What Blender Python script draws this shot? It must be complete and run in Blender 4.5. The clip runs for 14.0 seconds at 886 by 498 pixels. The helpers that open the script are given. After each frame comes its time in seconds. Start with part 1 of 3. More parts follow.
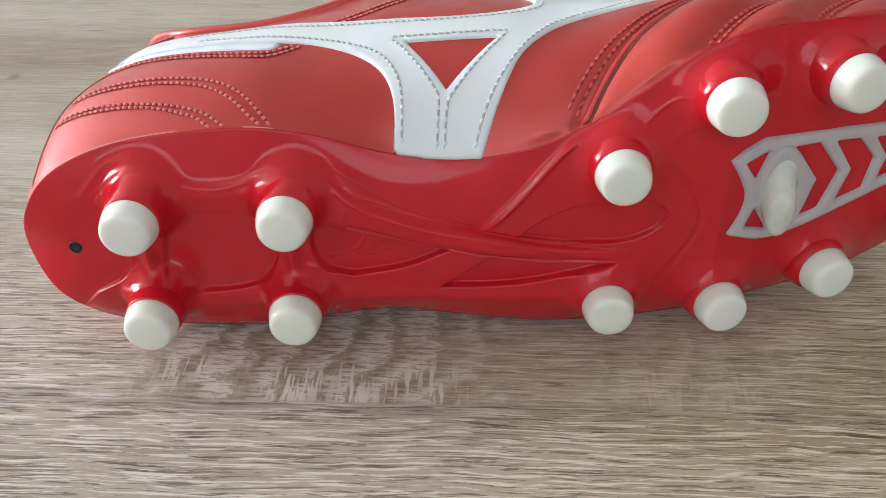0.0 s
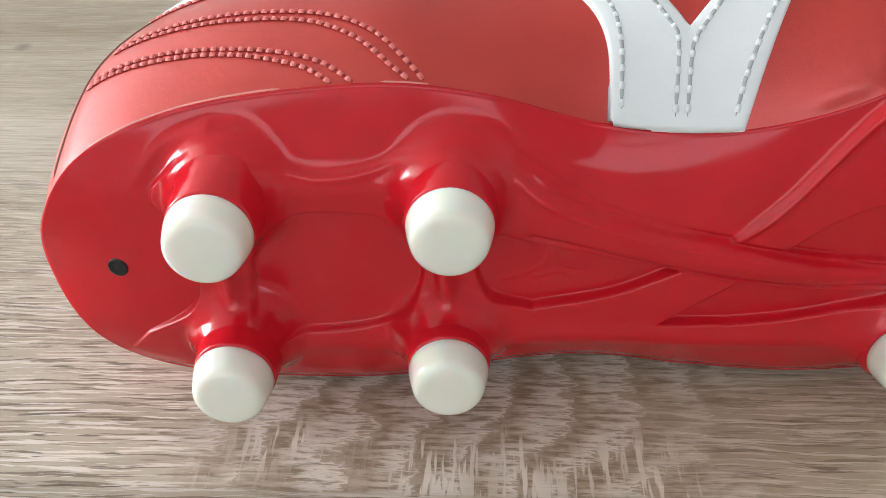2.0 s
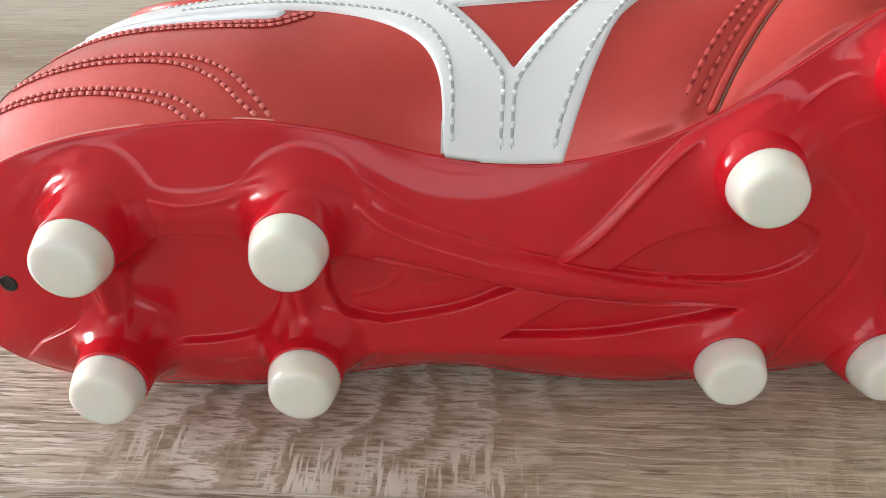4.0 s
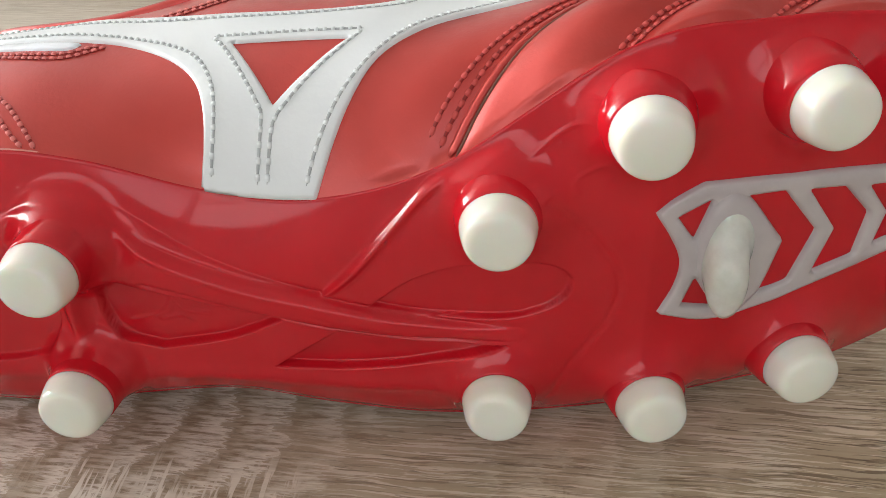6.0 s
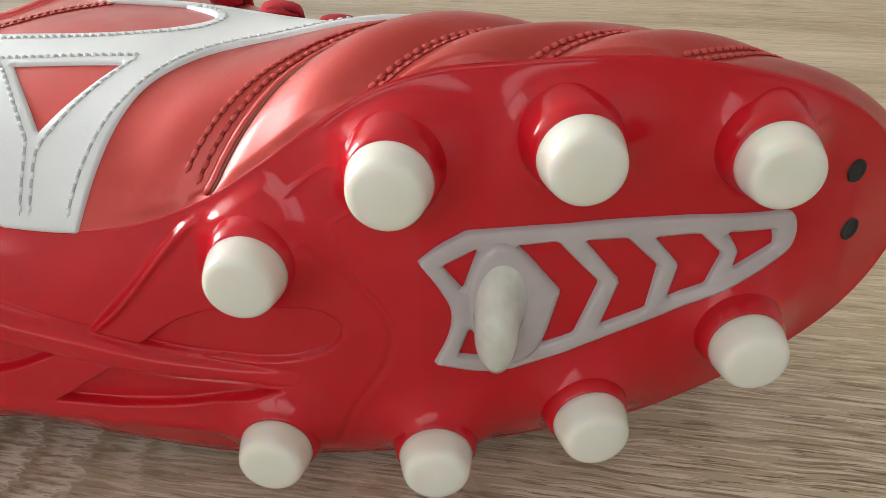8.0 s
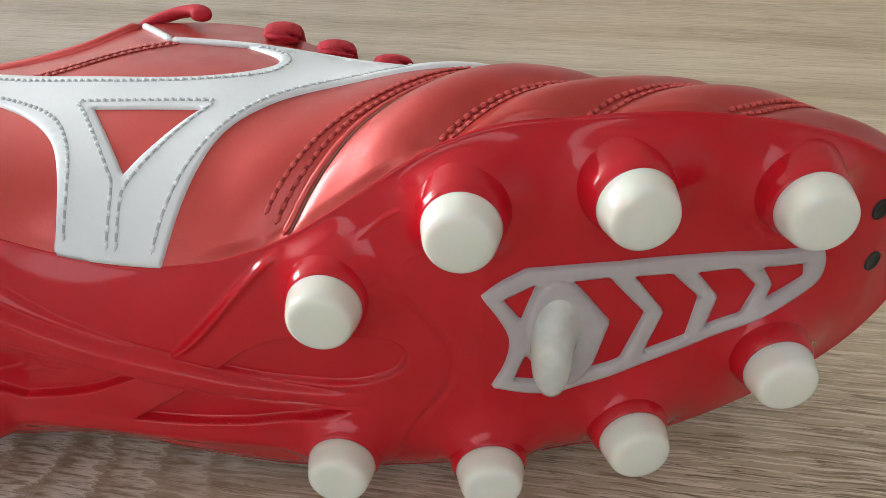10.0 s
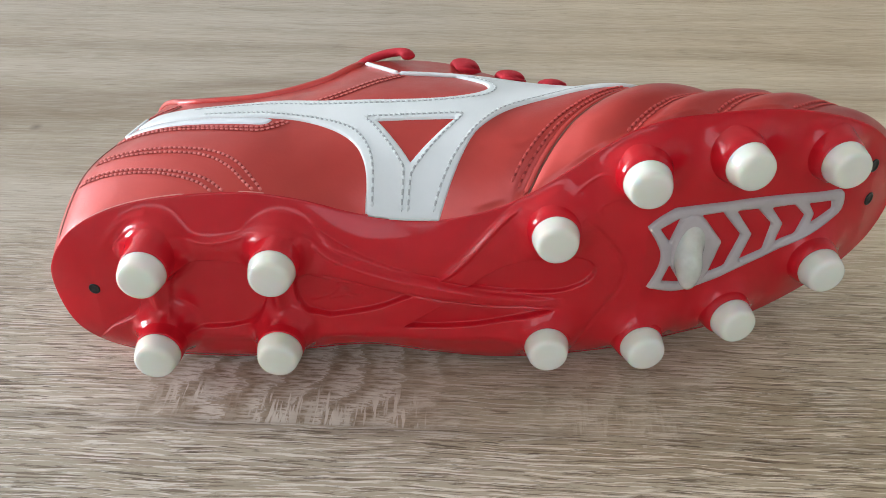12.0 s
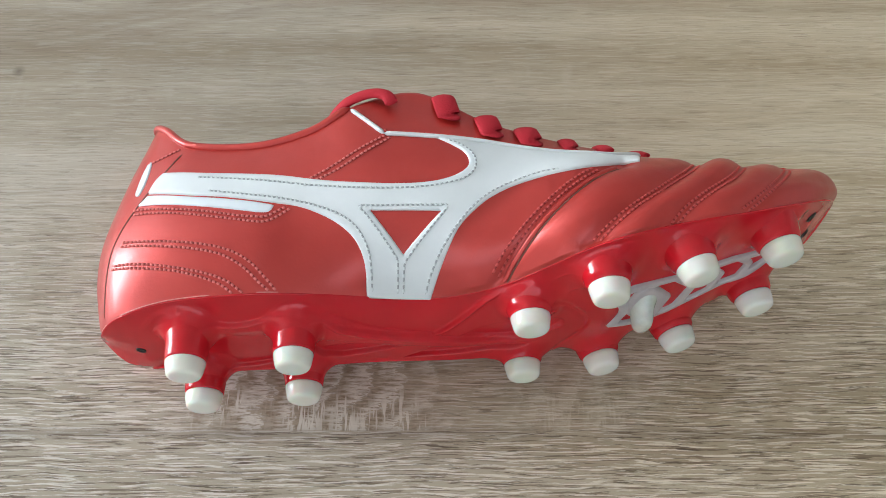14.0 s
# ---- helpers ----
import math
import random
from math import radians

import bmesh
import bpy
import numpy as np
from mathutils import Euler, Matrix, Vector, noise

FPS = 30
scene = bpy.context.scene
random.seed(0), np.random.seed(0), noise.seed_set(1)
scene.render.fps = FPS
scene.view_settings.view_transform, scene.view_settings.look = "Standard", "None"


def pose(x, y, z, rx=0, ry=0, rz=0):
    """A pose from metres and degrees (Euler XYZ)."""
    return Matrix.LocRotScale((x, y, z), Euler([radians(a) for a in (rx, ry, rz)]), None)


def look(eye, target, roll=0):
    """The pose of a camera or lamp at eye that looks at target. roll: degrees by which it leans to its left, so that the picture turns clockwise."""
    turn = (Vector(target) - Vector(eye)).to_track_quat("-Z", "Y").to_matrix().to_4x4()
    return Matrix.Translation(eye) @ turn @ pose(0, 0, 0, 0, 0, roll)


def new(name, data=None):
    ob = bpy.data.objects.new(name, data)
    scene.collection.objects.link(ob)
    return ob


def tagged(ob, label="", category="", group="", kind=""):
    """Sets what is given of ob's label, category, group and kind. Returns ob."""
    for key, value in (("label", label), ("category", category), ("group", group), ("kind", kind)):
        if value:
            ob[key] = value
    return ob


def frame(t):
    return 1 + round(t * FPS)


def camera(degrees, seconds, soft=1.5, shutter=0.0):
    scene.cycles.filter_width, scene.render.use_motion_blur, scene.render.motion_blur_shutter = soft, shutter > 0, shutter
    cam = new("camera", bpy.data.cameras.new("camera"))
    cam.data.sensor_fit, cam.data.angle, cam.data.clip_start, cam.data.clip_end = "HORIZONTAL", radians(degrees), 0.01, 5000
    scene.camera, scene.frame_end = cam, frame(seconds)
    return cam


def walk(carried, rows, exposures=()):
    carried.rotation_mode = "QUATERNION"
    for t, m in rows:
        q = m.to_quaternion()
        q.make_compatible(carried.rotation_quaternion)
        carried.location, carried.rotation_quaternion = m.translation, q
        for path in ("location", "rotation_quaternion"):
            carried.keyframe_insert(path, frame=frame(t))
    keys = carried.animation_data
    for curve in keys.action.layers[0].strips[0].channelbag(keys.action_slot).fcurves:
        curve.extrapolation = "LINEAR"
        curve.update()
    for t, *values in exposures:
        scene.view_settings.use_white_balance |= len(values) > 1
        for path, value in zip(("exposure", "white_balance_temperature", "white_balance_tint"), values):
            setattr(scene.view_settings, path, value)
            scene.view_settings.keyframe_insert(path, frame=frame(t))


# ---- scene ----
cam = camera(52.69, 14.0, soft=0.85)
PATH = [
    (0, (-0.0134, -0.1881, 0.1913), (-0.0908, 1.0823, -0.8740), -1.31),
    (0.5, (-0.0265, -0.1696, 0.1735), (-0.1048, 1.0955, -0.8988), -1.34),
    (1, (-0.0410, -0.1480, 0.1546), (-0.1211, 1.1212, -0.9127), -1.47),
    (1.5, (-0.0564, -0.1300, 0.1433), (-0.1333, 1.1493, -0.9119), -1.21),
    (2, (-0.0577, -0.1261, 0.1416), (-0.1415, 1.1526, -0.9133), -1.48),
    (2.2, (-0.0571, -0.1260, 0.1413), (-0.1496, 1.1494, -0.9173), -1.75),
    (4.3, (-0.0165, -0.1388, 0.1540), (-0.1340, 1.1620, -0.8710), -2.10),
    (4.5, (-0.0100, -0.1395, 0.1558), (-0.1402, 1.1605, -0.8688), -2.29),
    (5, (0.0038, -0.1403, 0.1606), (-0.1550, 1.1555, -0.8638), -2.57),
    (5.5, (0.0155, -0.1383, 0.1602), (-0.1536, 1.1564, -0.8638), -2.36),
    (6, (0.0309, -0.1312, 0.1572), (-0.1686, 1.1621, -0.8640), -2.69),
    (6.5, (0.0425, -0.1235, 0.1517), (-0.1733, 1.1662, -0.8710), -2.59),
    (7, (0.0559, -0.1185, 0.1534), (-0.1763, 1.1694, -0.8690), -2.40),
    (7.5, (0.0707, -0.1153, 0.1541), (-0.1709, 1.1725, -0.8650), -2.16),
    (7.7, (0.0781, -0.1127, 0.1555), (-0.1771, 1.1717, -0.8648), -2.39),
    (9.8, (0.0786, -0.1104, 0.1673), (-0.1869, 1.1476, -0.8815), -2.61),
    (10, (0.0662, -0.1185, 0.1736), (-0.1713, 1.1465, -0.8745), -2.02),
    (10.5, (0.0400, -0.1425, 0.1893), (-0.1608, 1.1361, -0.8501), -1.90),
    (11, (0.0198, -0.1699, 0.2023), (-0.1372, 1.1133, -0.8384), -1.54),
    (11.5, (0.0077, -0.2010, 0.2173), (-0.1005, 1.1010, -0.8070), -0.84),
    (12, (-0.0007, -0.2168, 0.2249), (-0.0745, 1.0835, -0.8054), -0.16),
    (12.5, (-0.0042, -0.2081, 0.2470), (-0.0600, 1.0116, -0.8776), -0.74),
    (13, (-0.0045, -0.1730, 0.2926), (-0.0558, 0.8971, -0.9756), -1.66),
    (13.5, (-0.0096, -0.1426, 0.3358), (-0.0312, 0.7514, -1.0631), -0.85),
    (14, (-0.0070, -0.1189, 0.3586), (-0.0229, 0.6057, -1.1347), -1.13),
]
walk(cam, [(t, look(eye, target, roll)) for t, eye, target, roll in PATH],
     exposures=[(0, -0.03, 6300, 10), (2, 0.16, 6500, 10), (4.5, 0.04, 6750, 12), (7.5, 0.0, 6950, 12), (10, -0.12, 6600, 11), (12, -0.1, 6300, 10), (14, -0.14, 6200, 8)])

from mathutils.bvhtree import BVHTree
from mathutils.geometry import delaunay_2d_cdt

# ---- world and light: a plain room, its window to the left ----
world = bpy.data.worlds.new("sky")
scene.world = world
world.use_nodes = True
wn = world.node_tree.nodes
sky = wn.new("ShaderNodeTexSky")
sky.sky_type, sky.sun_disc, sky.sun_elevation, sky.sun_rotation = "NISHITA", False, radians(42), radians(200)
world.node_tree.links.new(sky.outputs[0], wn["Background"].inputs[0])
wn["Background"].inputs[1].default_value = 0.1

TABLE_H = 0.74
ROOM_X0, ROOM_X1, ROOM_Y0, ROOM_Y1 = -4.0, 2.3, -1.9, 1.9
CEIL = 2.5 - TABLE_H
# a tall window in the west wall and a wide one in the south wall: (from, to) along the wall, then in height
WEST_WIN = (0.1, 1.5, -0.05, 1.66)
SOUTH_WIN = (-1.4, 0.9, 0.62, 1.7)


def daylight(name, place, toward, w, h, power):
    lamp_data = bpy.data.lights.new(name, "AREA")
    lamp_data.shape, lamp_data.size, lamp_data.size_y = "RECTANGLE", w, h
    lamp_data.energy, lamp_data.color = power, (0.90, 0.95, 1.0)
    new(name, lamp_data).matrix_world = look(place, toward)


wy, wz = (WEST_WIN[0] + WEST_WIN[1]) / 2, (WEST_WIN[2] + WEST_WIN[3]) / 2
daylight("west_daylight", (ROOM_X0 - 0.02, wy, wz), (2, wy, wz), WEST_WIN[1] - WEST_WIN[0], WEST_WIN[3] - WEST_WIN[2], 270)
wx, wz = (SOUTH_WIN[0] + SOUTH_WIN[1]) / 2, (SOUTH_WIN[2] + SOUTH_WIN[3]) / 2
daylight("south_daylight", (wx, ROOM_Y0 - 0.02, wz), (wx, 2, wz), SOUTH_WIN[1] - SOUTH_WIN[0], SOUTH_WIN[3] - SOUTH_WIN[2], 15)
scene.view_settings.exposure = 0.0


# ---- materials ----
def material(name, color, rough=0.5, metal=0.0, **inputs):
    m = bpy.data.materials.new(name)
    m.use_nodes = True
    b = m.node_tree.nodes["Principled BSDF"]
    b.inputs["Base Color"].default_value = (*color, 1)
    b.inputs["Roughness"].default_value = rough
    b.inputs["Metallic"].default_value = metal
    for k, v in inputs.items():
        b.inputs[k.replace("_", " ")].default_value = v
    return m


def node(m, kind, **props):
    n = m.node_tree.nodes.new(kind)
    for k, v in props.items():
        if k in n.inputs:
            n.inputs[k].default_value = v
        else:
            setattr(n, k, v)
    return n


def wire(m, a, b):
    m.node_tree.links.new(a, b)


def coords(m, scale=(1, 1, 1), turn=0.0, shift=(0, 0, 0)):
    tc = node(m, "ShaderNodeTexCoord")
    mp = node(m, "ShaderNodeMapping")
    mp.inputs["Scale"].default_value = scale
    mp.inputs["Rotation"].default_value = (0, 0, turn)
    mp.inputs["Location"].default_value = shift
    wire(m, tc.outputs["Object"], mp.inputs["Vector"])
    return mp.outputs[0]


def noise_tex(m, vec, scale, detail=4.0, rough=0.55, distortion=0.0):
    n = node(m, "ShaderNodeTexNoise")
    n.inputs["Scale"].default_value, n.inputs["Detail"].default_value = scale, detail
    n.inputs["Roughness"].default_value, n.inputs["Distortion"].default_value = rough, distortion
    wire(m, vec, n.inputs["Vector"])
    return n.outputs["Fac"]


def ramp(m, fac, stops):
    r = node(m, "ShaderNodeValToRGB")
    while len(r.color_ramp.elements) < len(stops):
        r.color_ramp.elements.new(0.5)
    for e, (p, c) in zip(r.color_ramp.elements, stops):
        e.position, e.color = p, (*c, 1) if len(c) == 3 else c
    wire(m, fac, r.inputs[0])
    return r.outputs[0]


def mix(m, fac, a, b, blend="MIX"):
    n = node(m, "ShaderNodeMix")
    n.data_type, n.blend_type = "RGBA", blend
    for sock, val in ((n.inputs[0], fac), (n.inputs[6], a), (n.inputs[7], b)):
        if isinstance(val, bpy.types.NodeSocket):
            wire(m, val, sock)
        else:
            sock.default_value = val if isinstance(val, (int, float)) else (*val, 1)
    return n.outputs[2]


def calc(m, op, a, b=0.0, c=0.0):
    n = node(m, "ShaderNodeMath")
    n.operation = op
    for sock, val in zip(n.inputs, (a, b, c)):
        if isinstance(val, bpy.types.NodeSocket):
            wire(m, val, sock)
        else:
            sock.default_value = val
    return n.outputs[0]


def bump(m, height, strength=0.3, distance=0.001):
    n = node(m, "ShaderNodeBump")
    n.inputs["Strength"].default_value, n.inputs["Distance"].default_value = strength, distance
    wire(m, height, n.inputs["Height"])
    wire(m, n.outputs[0], m.node_tree.nodes["Principled BSDF"].inputs["Normal"])


def set_input(m, name, sock):
    wire(m, sock, m.node_tree.nodes["Principled BSDF"].inputs[name])


def grey(v):
    return (v, v, v)


# red full-grain leather, slightly pearly
leather = material("red_leather", (0.42, 0.035, 0.028), 0.42, 0.4, Specular_IOR_Level=0.5, Coat_Weight=0.5, Coat_Roughness=0.22)
v = coords(leather)
big = noise_tex(leather, v, 35, 3)
fine = noise_tex(leather, v, 900, 3, 0.6)
set_input(leather, "Base Color", ramp(leather, big, [(0.3, (0.44, 0.026, 0.019)), (0.7, (0.51, 0.040, 0.030))]))
set_input(leather, "Roughness", ramp(leather, noise_tex(leather, v, 130, 4), [(0.3, grey(0.36)), (0.7, grey(0.48))]))
bump(leather, fine, 0.14, 0.0004)

# glossy moulded plastic of the outsole
plastic = material("red_plastic", (0.5, 0.006, 0.014), 0.12, 0.0, Specular_IOR_Level=0.37, Subsurface_Weight=0.05, Subsurface_Scale=0.001)
v = coords(plastic)
set_input(plastic, "Base Color", ramp(plastic, noise_tex(plastic, v, 40, 3), [(0.3, (0.49, 0.007, 0.015)), (0.7, (0.56, 0.011, 0.020))]))
set_input(plastic, "Roughness", ramp(plastic, noise_tex(plastic, v, 160, 5), [(0.35, grey(0.07)), (0.7, grey(0.16))]))
bump(plastic, noise_tex(plastic, v, 45, 4), 0.10, 0.0008)

# milky studs
stud_white = material("milky_plastic", (0.74, 0.76, 0.68), 0.2, 0.0, Subsurface_Weight=0.4, Subsurface_Scale=0.003)
v = coords(stud_white)
set_input(stud_white, "Base Color", ramp(stud_white, noise_tex(stud_white, v, 60, 3), [(0.3, (0.71, 0.73, 0.64)), (0.7, (0.77, 0.79, 0.72))]))
plate_grey = material("grey_plastic", (0.46, 0.42, 0.42), 0.28, 0.0)
v = coords(plate_grey)
set_input(plate_grey, "Base Color", ramp(plate_grey, noise_tex(plate_grey, v, 90, 4), [(0.3, (0.43, 0.39, 0.39)), (0.7, (0.49, 0.46, 0.45))]))
plate_clear = material("clear_grey_plastic", (0.40, 0.43, 0.38), 0.10, 0.0, Transmission_Weight=0.12, Subsurface_Weight=0.3, Subsurface_Scale=0.003)
v = coords(plate_clear)
set_input(plate_clear, "Base Color", ramp(plate_clear, noise_tex(plate_clear, v, 300, 3), [(0.35, (0.60, 0.62, 0.56)), (0.7, (0.70, 0.73, 0.67))]))
white_leather = material("white_leather", (0.78, 0.80, 0.80), 0.4, 0.0)
v = coords(white_leather)
set_input(white_leather, "Base Color", ramp(white_leather, noise_tex(white_leather, v, 45, 4), [(0.3, (0.66, 0.71, 0.71)), (0.7, (0.72, 0.76, 0.765))]))
bump(white_leather, noise_tex(white_leather, v, 800, 3), 0.1, 0.0004)
white_gloss = material("white_gloss", (0.72, 0.78, 0.82), 0.22)
thread_red = material("red_thread", (0.56, 0.07, 0.06), 0.7)
thread_pink = material("pink_thread", (0.66, 0.16, 0.14), 0.6)
# two dark colours that paint the shade in the gaps between stitches
shade_red = material("dark_red_stitch_shade", (0.27, 0.018, 0.015), 0.8)
shade_grey = material("grey_stitch_shade", (0.38, 0.41, 0.41), 0.8)
glue_line = material("pale_glue_line", (0.62, 0.24, 0.21), 0.5)
thread_white = material("white_thread", (0.68, 0.73, 0.73), 0.6)
lace_red = material("red_lace", (0.46, 0.008, 0.022), 0.8)
v = coords(lace_red)
bump(lace_red, noise_tex(lace_red, v, 1400, 2), 0.5, 0.0005)
lining = material("dark_red_lining", (0.25, 0.02, 0.02), 0.8)
screw_black = material("black_metal", (0.012, 0.014, 0.014), 0.4, 0.3)
groove_brown = material("brown_cut_edge", (0.17, 0.06, 0.04), 0.7)
plaster = material("plaster", (0.75, 0.73, 0.70), 0.9)
v = coords(plaster)
set_input(plaster, "Base Color", ramp(plaster, noise_tex(plaster, v, 3, 5), [(0.3, (0.56, 0.55, 0.54)), (0.7, (0.62, 0.61, 0.60))]))
ceiling_paint = material("white_ceiling_paint", (0.85, 0.85, 0.84), 0.9)
v = coords(ceiling_paint)
set_input(ceiling_paint, "Base Color", ramp(ceiling_paint, noise_tex(ceiling_paint, v, 2, 4), [(0.3, (0.83, 0.83, 0.82)), (0.7, (0.87, 0.87, 0.86))]))
floor_mat = material("floor_laminate", (0.32, 0.24, 0.17), 0.4)
v = coords(floor_mat, (1, 8, 1))
set_input(floor_mat, "Base Color", ramp(floor_mat, noise_tex(floor_mat, v, 6, 6), [(0.3, (0.26, 0.19, 0.13)), (0.7, (0.36, 0.28, 0.2))]))

# light oak decor: grain along x, a joint with a figured board before the boot, a brown band far behind
BAND_Y = 0.195
wood = material("light_oak_decor", (0.4, 0.31, 0.22), 0.42, 0.0, Specular_IOR_Level=0.35)
tc = node(wood, "ShaderNodeTexCoord")
sep = node(wood, "ShaderNodeSeparateXYZ")
wire(wood, tc.outputs["Object"], sep.inputs[0])
X, Y = sep.outputs[0], sep.outputs[1]


def plane(fx, fy, y=None, x=None, off=0.0):
    """Stretched wood coordinates."""
    c = node(wood, "ShaderNodeCombineXYZ")
    wire(wood, calc(wood, "MULTIPLY", X if x is None else x, fx), c.inputs[0])
    wire(wood, calc(wood, "MULTIPLY", Y if y is None else y, fy), c.inputs[1])
    c.inputs[2].default_value = off
    return c.outputs[0]


def step_in(a, lo, hi):
    n = node(wood, "ShaderNodeMapRange")
    n.interpolation_type = "SMOOTHSTEP"
    wire(wood, a, n.inputs[0])
    n.inputs[1].default_value, n.inputs[2].default_value = lo, hi
    return n.outputs[0]


drift = noise_tex(wood, plane(14, 30), 1.0, 4, 0.55)
YW = calc(wood, "ADD", Y, calc(wood, "MULTIPLY", calc(wood, "SUBTRACT", drift, 0.5), 0.006))
fine_lines = noise_tex(wood, plane(40, 1050, YW), 1.0, 4, 0.65)
hair = noise_tex(wood, plane(46, 1150, YW, off=3), 1.0, 4, 0.65)
dash = noise_tex(wood, plane(52, 760, YW, off=7), 1.0, 4, 0.6)
streak = noise_tex(wood, plane(9, 170, YW, off=9), 1.0, 5, 0.62)
broad = noise_tex(wood, plane(2.2, 34, YW, off=11), 1.0, 3, 0.55)
patch = noise_tex(wood, plane(9, 30, off=15), 1.0, 3, 0.55)
calm = step_in(Y, 0.12, -0.03)
base = ramp(wood, broad, [(0.30, (0.34, 0.275, 0.188)), (0.5, (0.47, 0.405, 0.305)), (0.70, (0.55, 0.49, 0.385))])
col = mix(wood, calc(wood, "MULTIPLY", ramp(wood, streak, [(0.36, grey(1)), (0.50, grey(0))]), calc(wood, "ADD", 0.3, calc(wood, "MULTIPLY", calm, 0.2))), base, (0.29, 0.22, 0.15))
col = mix(wood, calc(wood, "MULTIPLY", ramp(wood, fine_lines, [(0.43, grey(1)), (0.46, grey(0))]), calc(wood, "ADD", 0.2, calc(wood, "MULTIPLY", calm, 0.58))), col, (0.16, 0.116, 0.078))
# limed lines, pale
col = mix(wood, calc(wood, "MULTIPLY", ramp(wood, hair, [(0.53, grey(0)), (0.565, grey(1))]), calc(wood, "ADD", 0.18, calc(wood, "MULTIPLY", calm, 0.6))), col, (0.80, 0.745, 0.65))
# dark pores come in patches
pore = calc(wood, "MULTIPLY", ramp(wood, dash, [(0.375, grey(1)), (0.40, grey(0))]), calc(wood, "ADD", calc(wood, "MULTIPLY", calm, 0.5), calc(wood, "MULTIPLY", patch, 0.5)))
col = mix(wood, pore, col, (0.10, 0.068, 0.044))
# pale cross flecks, few
fleck = calc(wood, "MULTIPLY", ramp(wood, noise_tex(wood, plane(75, 24, off=21), 1.0, 2, 0.5), [(0.66, grey(0)), (0.75, grey(1))]), 0.30)
col = mix(wood, fleck, col, (0.52, 0.465, 0.385))
# the figured board: saw-toothed pale and brown contours across the grain
wander = noise_tex(wood, plane(22, 34, off=31), 1.0, 5, 0.6)
hatch = noise_tex(wood, plane(130, 950, YW, off=41), 1.0, 4, 0.65)
teeth = calc(wood, "MULTIPLY", calc(wood, "SUBTRACT", hatch, 0.5), 1.5)
phase = calc(wood, "ADD", calc(wood, "ADD", calc(wood, "MULTIPLY", X, 78), teeth), calc(wood, "ADD", calc(wood, "MULTIPLY", wander, 4.2), calc(wood, "MULTIPLY", Y, -25)))
saw = calc(wood, "FRACT", phase)
pale = calc(wood, "MULTIPLY", ramp(wood, saw, [(0.2, grey(0)), (0.85, grey(1)), (0.92, grey(0.0))]), ramp(wood, hatch, [(0.38, grey(0.25)), (0.50, grey(1))]))
strokes = noise_tex(wood, plane(560, 55, off=51), 1.0, 3, 0.6)
comb = calc(wood, "MULTIPLY", step_in(Y, -0.006, -0.016), ramp(wood, noise_tex(wood, plane(55, 25, off=55), 1.0, 2, 0.5), [(0.45, grey(0.15)), (0.6, grey(1))]))
pale = calc(wood, "MAXIMUM", pale, calc(wood, "MULTIPLY", ramp(wood, strokes, [(0.50, grey(0)), (0.56, grey(1))]), comb))
figure = mix(wood, calc(wood, "MULTIPLY", pale, 0.9), mix(wood, ramp(wood, hatch, [(0.4, grey(0)), (0.56, grey(1))]), (0.25, 0.185, 0.12), (0.40, 0.325, 0.235)), (0.74, 0.69, 0.60))
edge_n = calc(wood, "MULTIPLY", calc(wood, "SUBTRACT", noise_tex(wood, plane(30, 60, off=61), 1.0, 3, 0.6), 0.5), 0.05)
left = step_in(calc(wood, "ADD", X, edge_n), -0.125, -0.095)
right = step_in(calc(wood, "ADD", X, edge_n), 0.0, -0.035)
front = step_in(Y, -0.0275, -0.0262)
back = step_in(calc(wood, "ADD", Y, edge_n), 0.10, 0.04)
zone = calc(wood, "MULTIPLY", calc(wood, "MULTIPLY", left, right), calc(wood, "MULTIPLY", front, back))
# brown heart of the figured board, right of the contours
heart = calc(wood, "MULTIPLY", calc(wood, "MULTIPLY", left, step_in(calc(wood, "ADD", X, edge_n), 0.12, 0.02)), calc(wood, "MULTIPLY", front, back))
col = mix(wood, calc(wood, "MULTIPLY", heart, 0.4), col, mix(wood, hatch, (0.27, 0.215, 0.15), (0.40, 0.335, 0.25)))
col = mix(wood, calc(wood, "MULTIPLY", zone, 0.95), col, figure)
far_zone = calc(wood, "MULTIPLY", calc(wood, "MULTIPLY", step_in(calc(wood, "ADD", X, edge_n), 0.005, 0.03), step_in(calc(wood, "ADD", X, edge_n), 0.085, 0.055)), calc(wood, "MULTIPLY", front, back))
col = mix(wood, calc(wood, "MULTIPLY", calc(wood, "MULTIPLY", far_zone, pale), 0.35), col, (0.72, 0.66, 0.56))
# dark joint line
joint = calc(wood, "MULTIPLY", ramp(wood, calc(wood, "ABSOLUTE", calc(wood, "ADD", Y, 0.0282)), [(0.0, grey(1)), (0.0011, grey(0))]), ramp(wood, noise_tex(wood, plane(14, 0, off=71), 1.0, 2, 0.5), [(0.35, grey(0.1)), (0.6, grey(0.9))]))
col = mix(wood, calc(wood, "MULTIPLY", joint, 0.6), col, (0.10, 0.07, 0.05))
# brown band far behind, bending towards the viewer on the left
bend = calc(wood, "MULTIPLY", step_in(X, -0.05, -0.25), 0.035)
far = calc(wood, "ADD", YW, bend)
band = calc(wood, "MULTIPLY", step_in(far, BAND_Y - 0.014, BAND_Y + 0.006), step_in(far, BAND_Y + 0.035, BAND_Y + 0.012))
band_lines = noise_tex(wood, plane(5, 160, far, off=81), 1.0, 3, 0.55)
col = mix(wood, calc(wood, "MULTIPLY", band, ramp(wood, band_lines, [(0.35, grey(0.55)), (0.65, grey(0.1))])), col, (0.24, 0.175, 0.115))
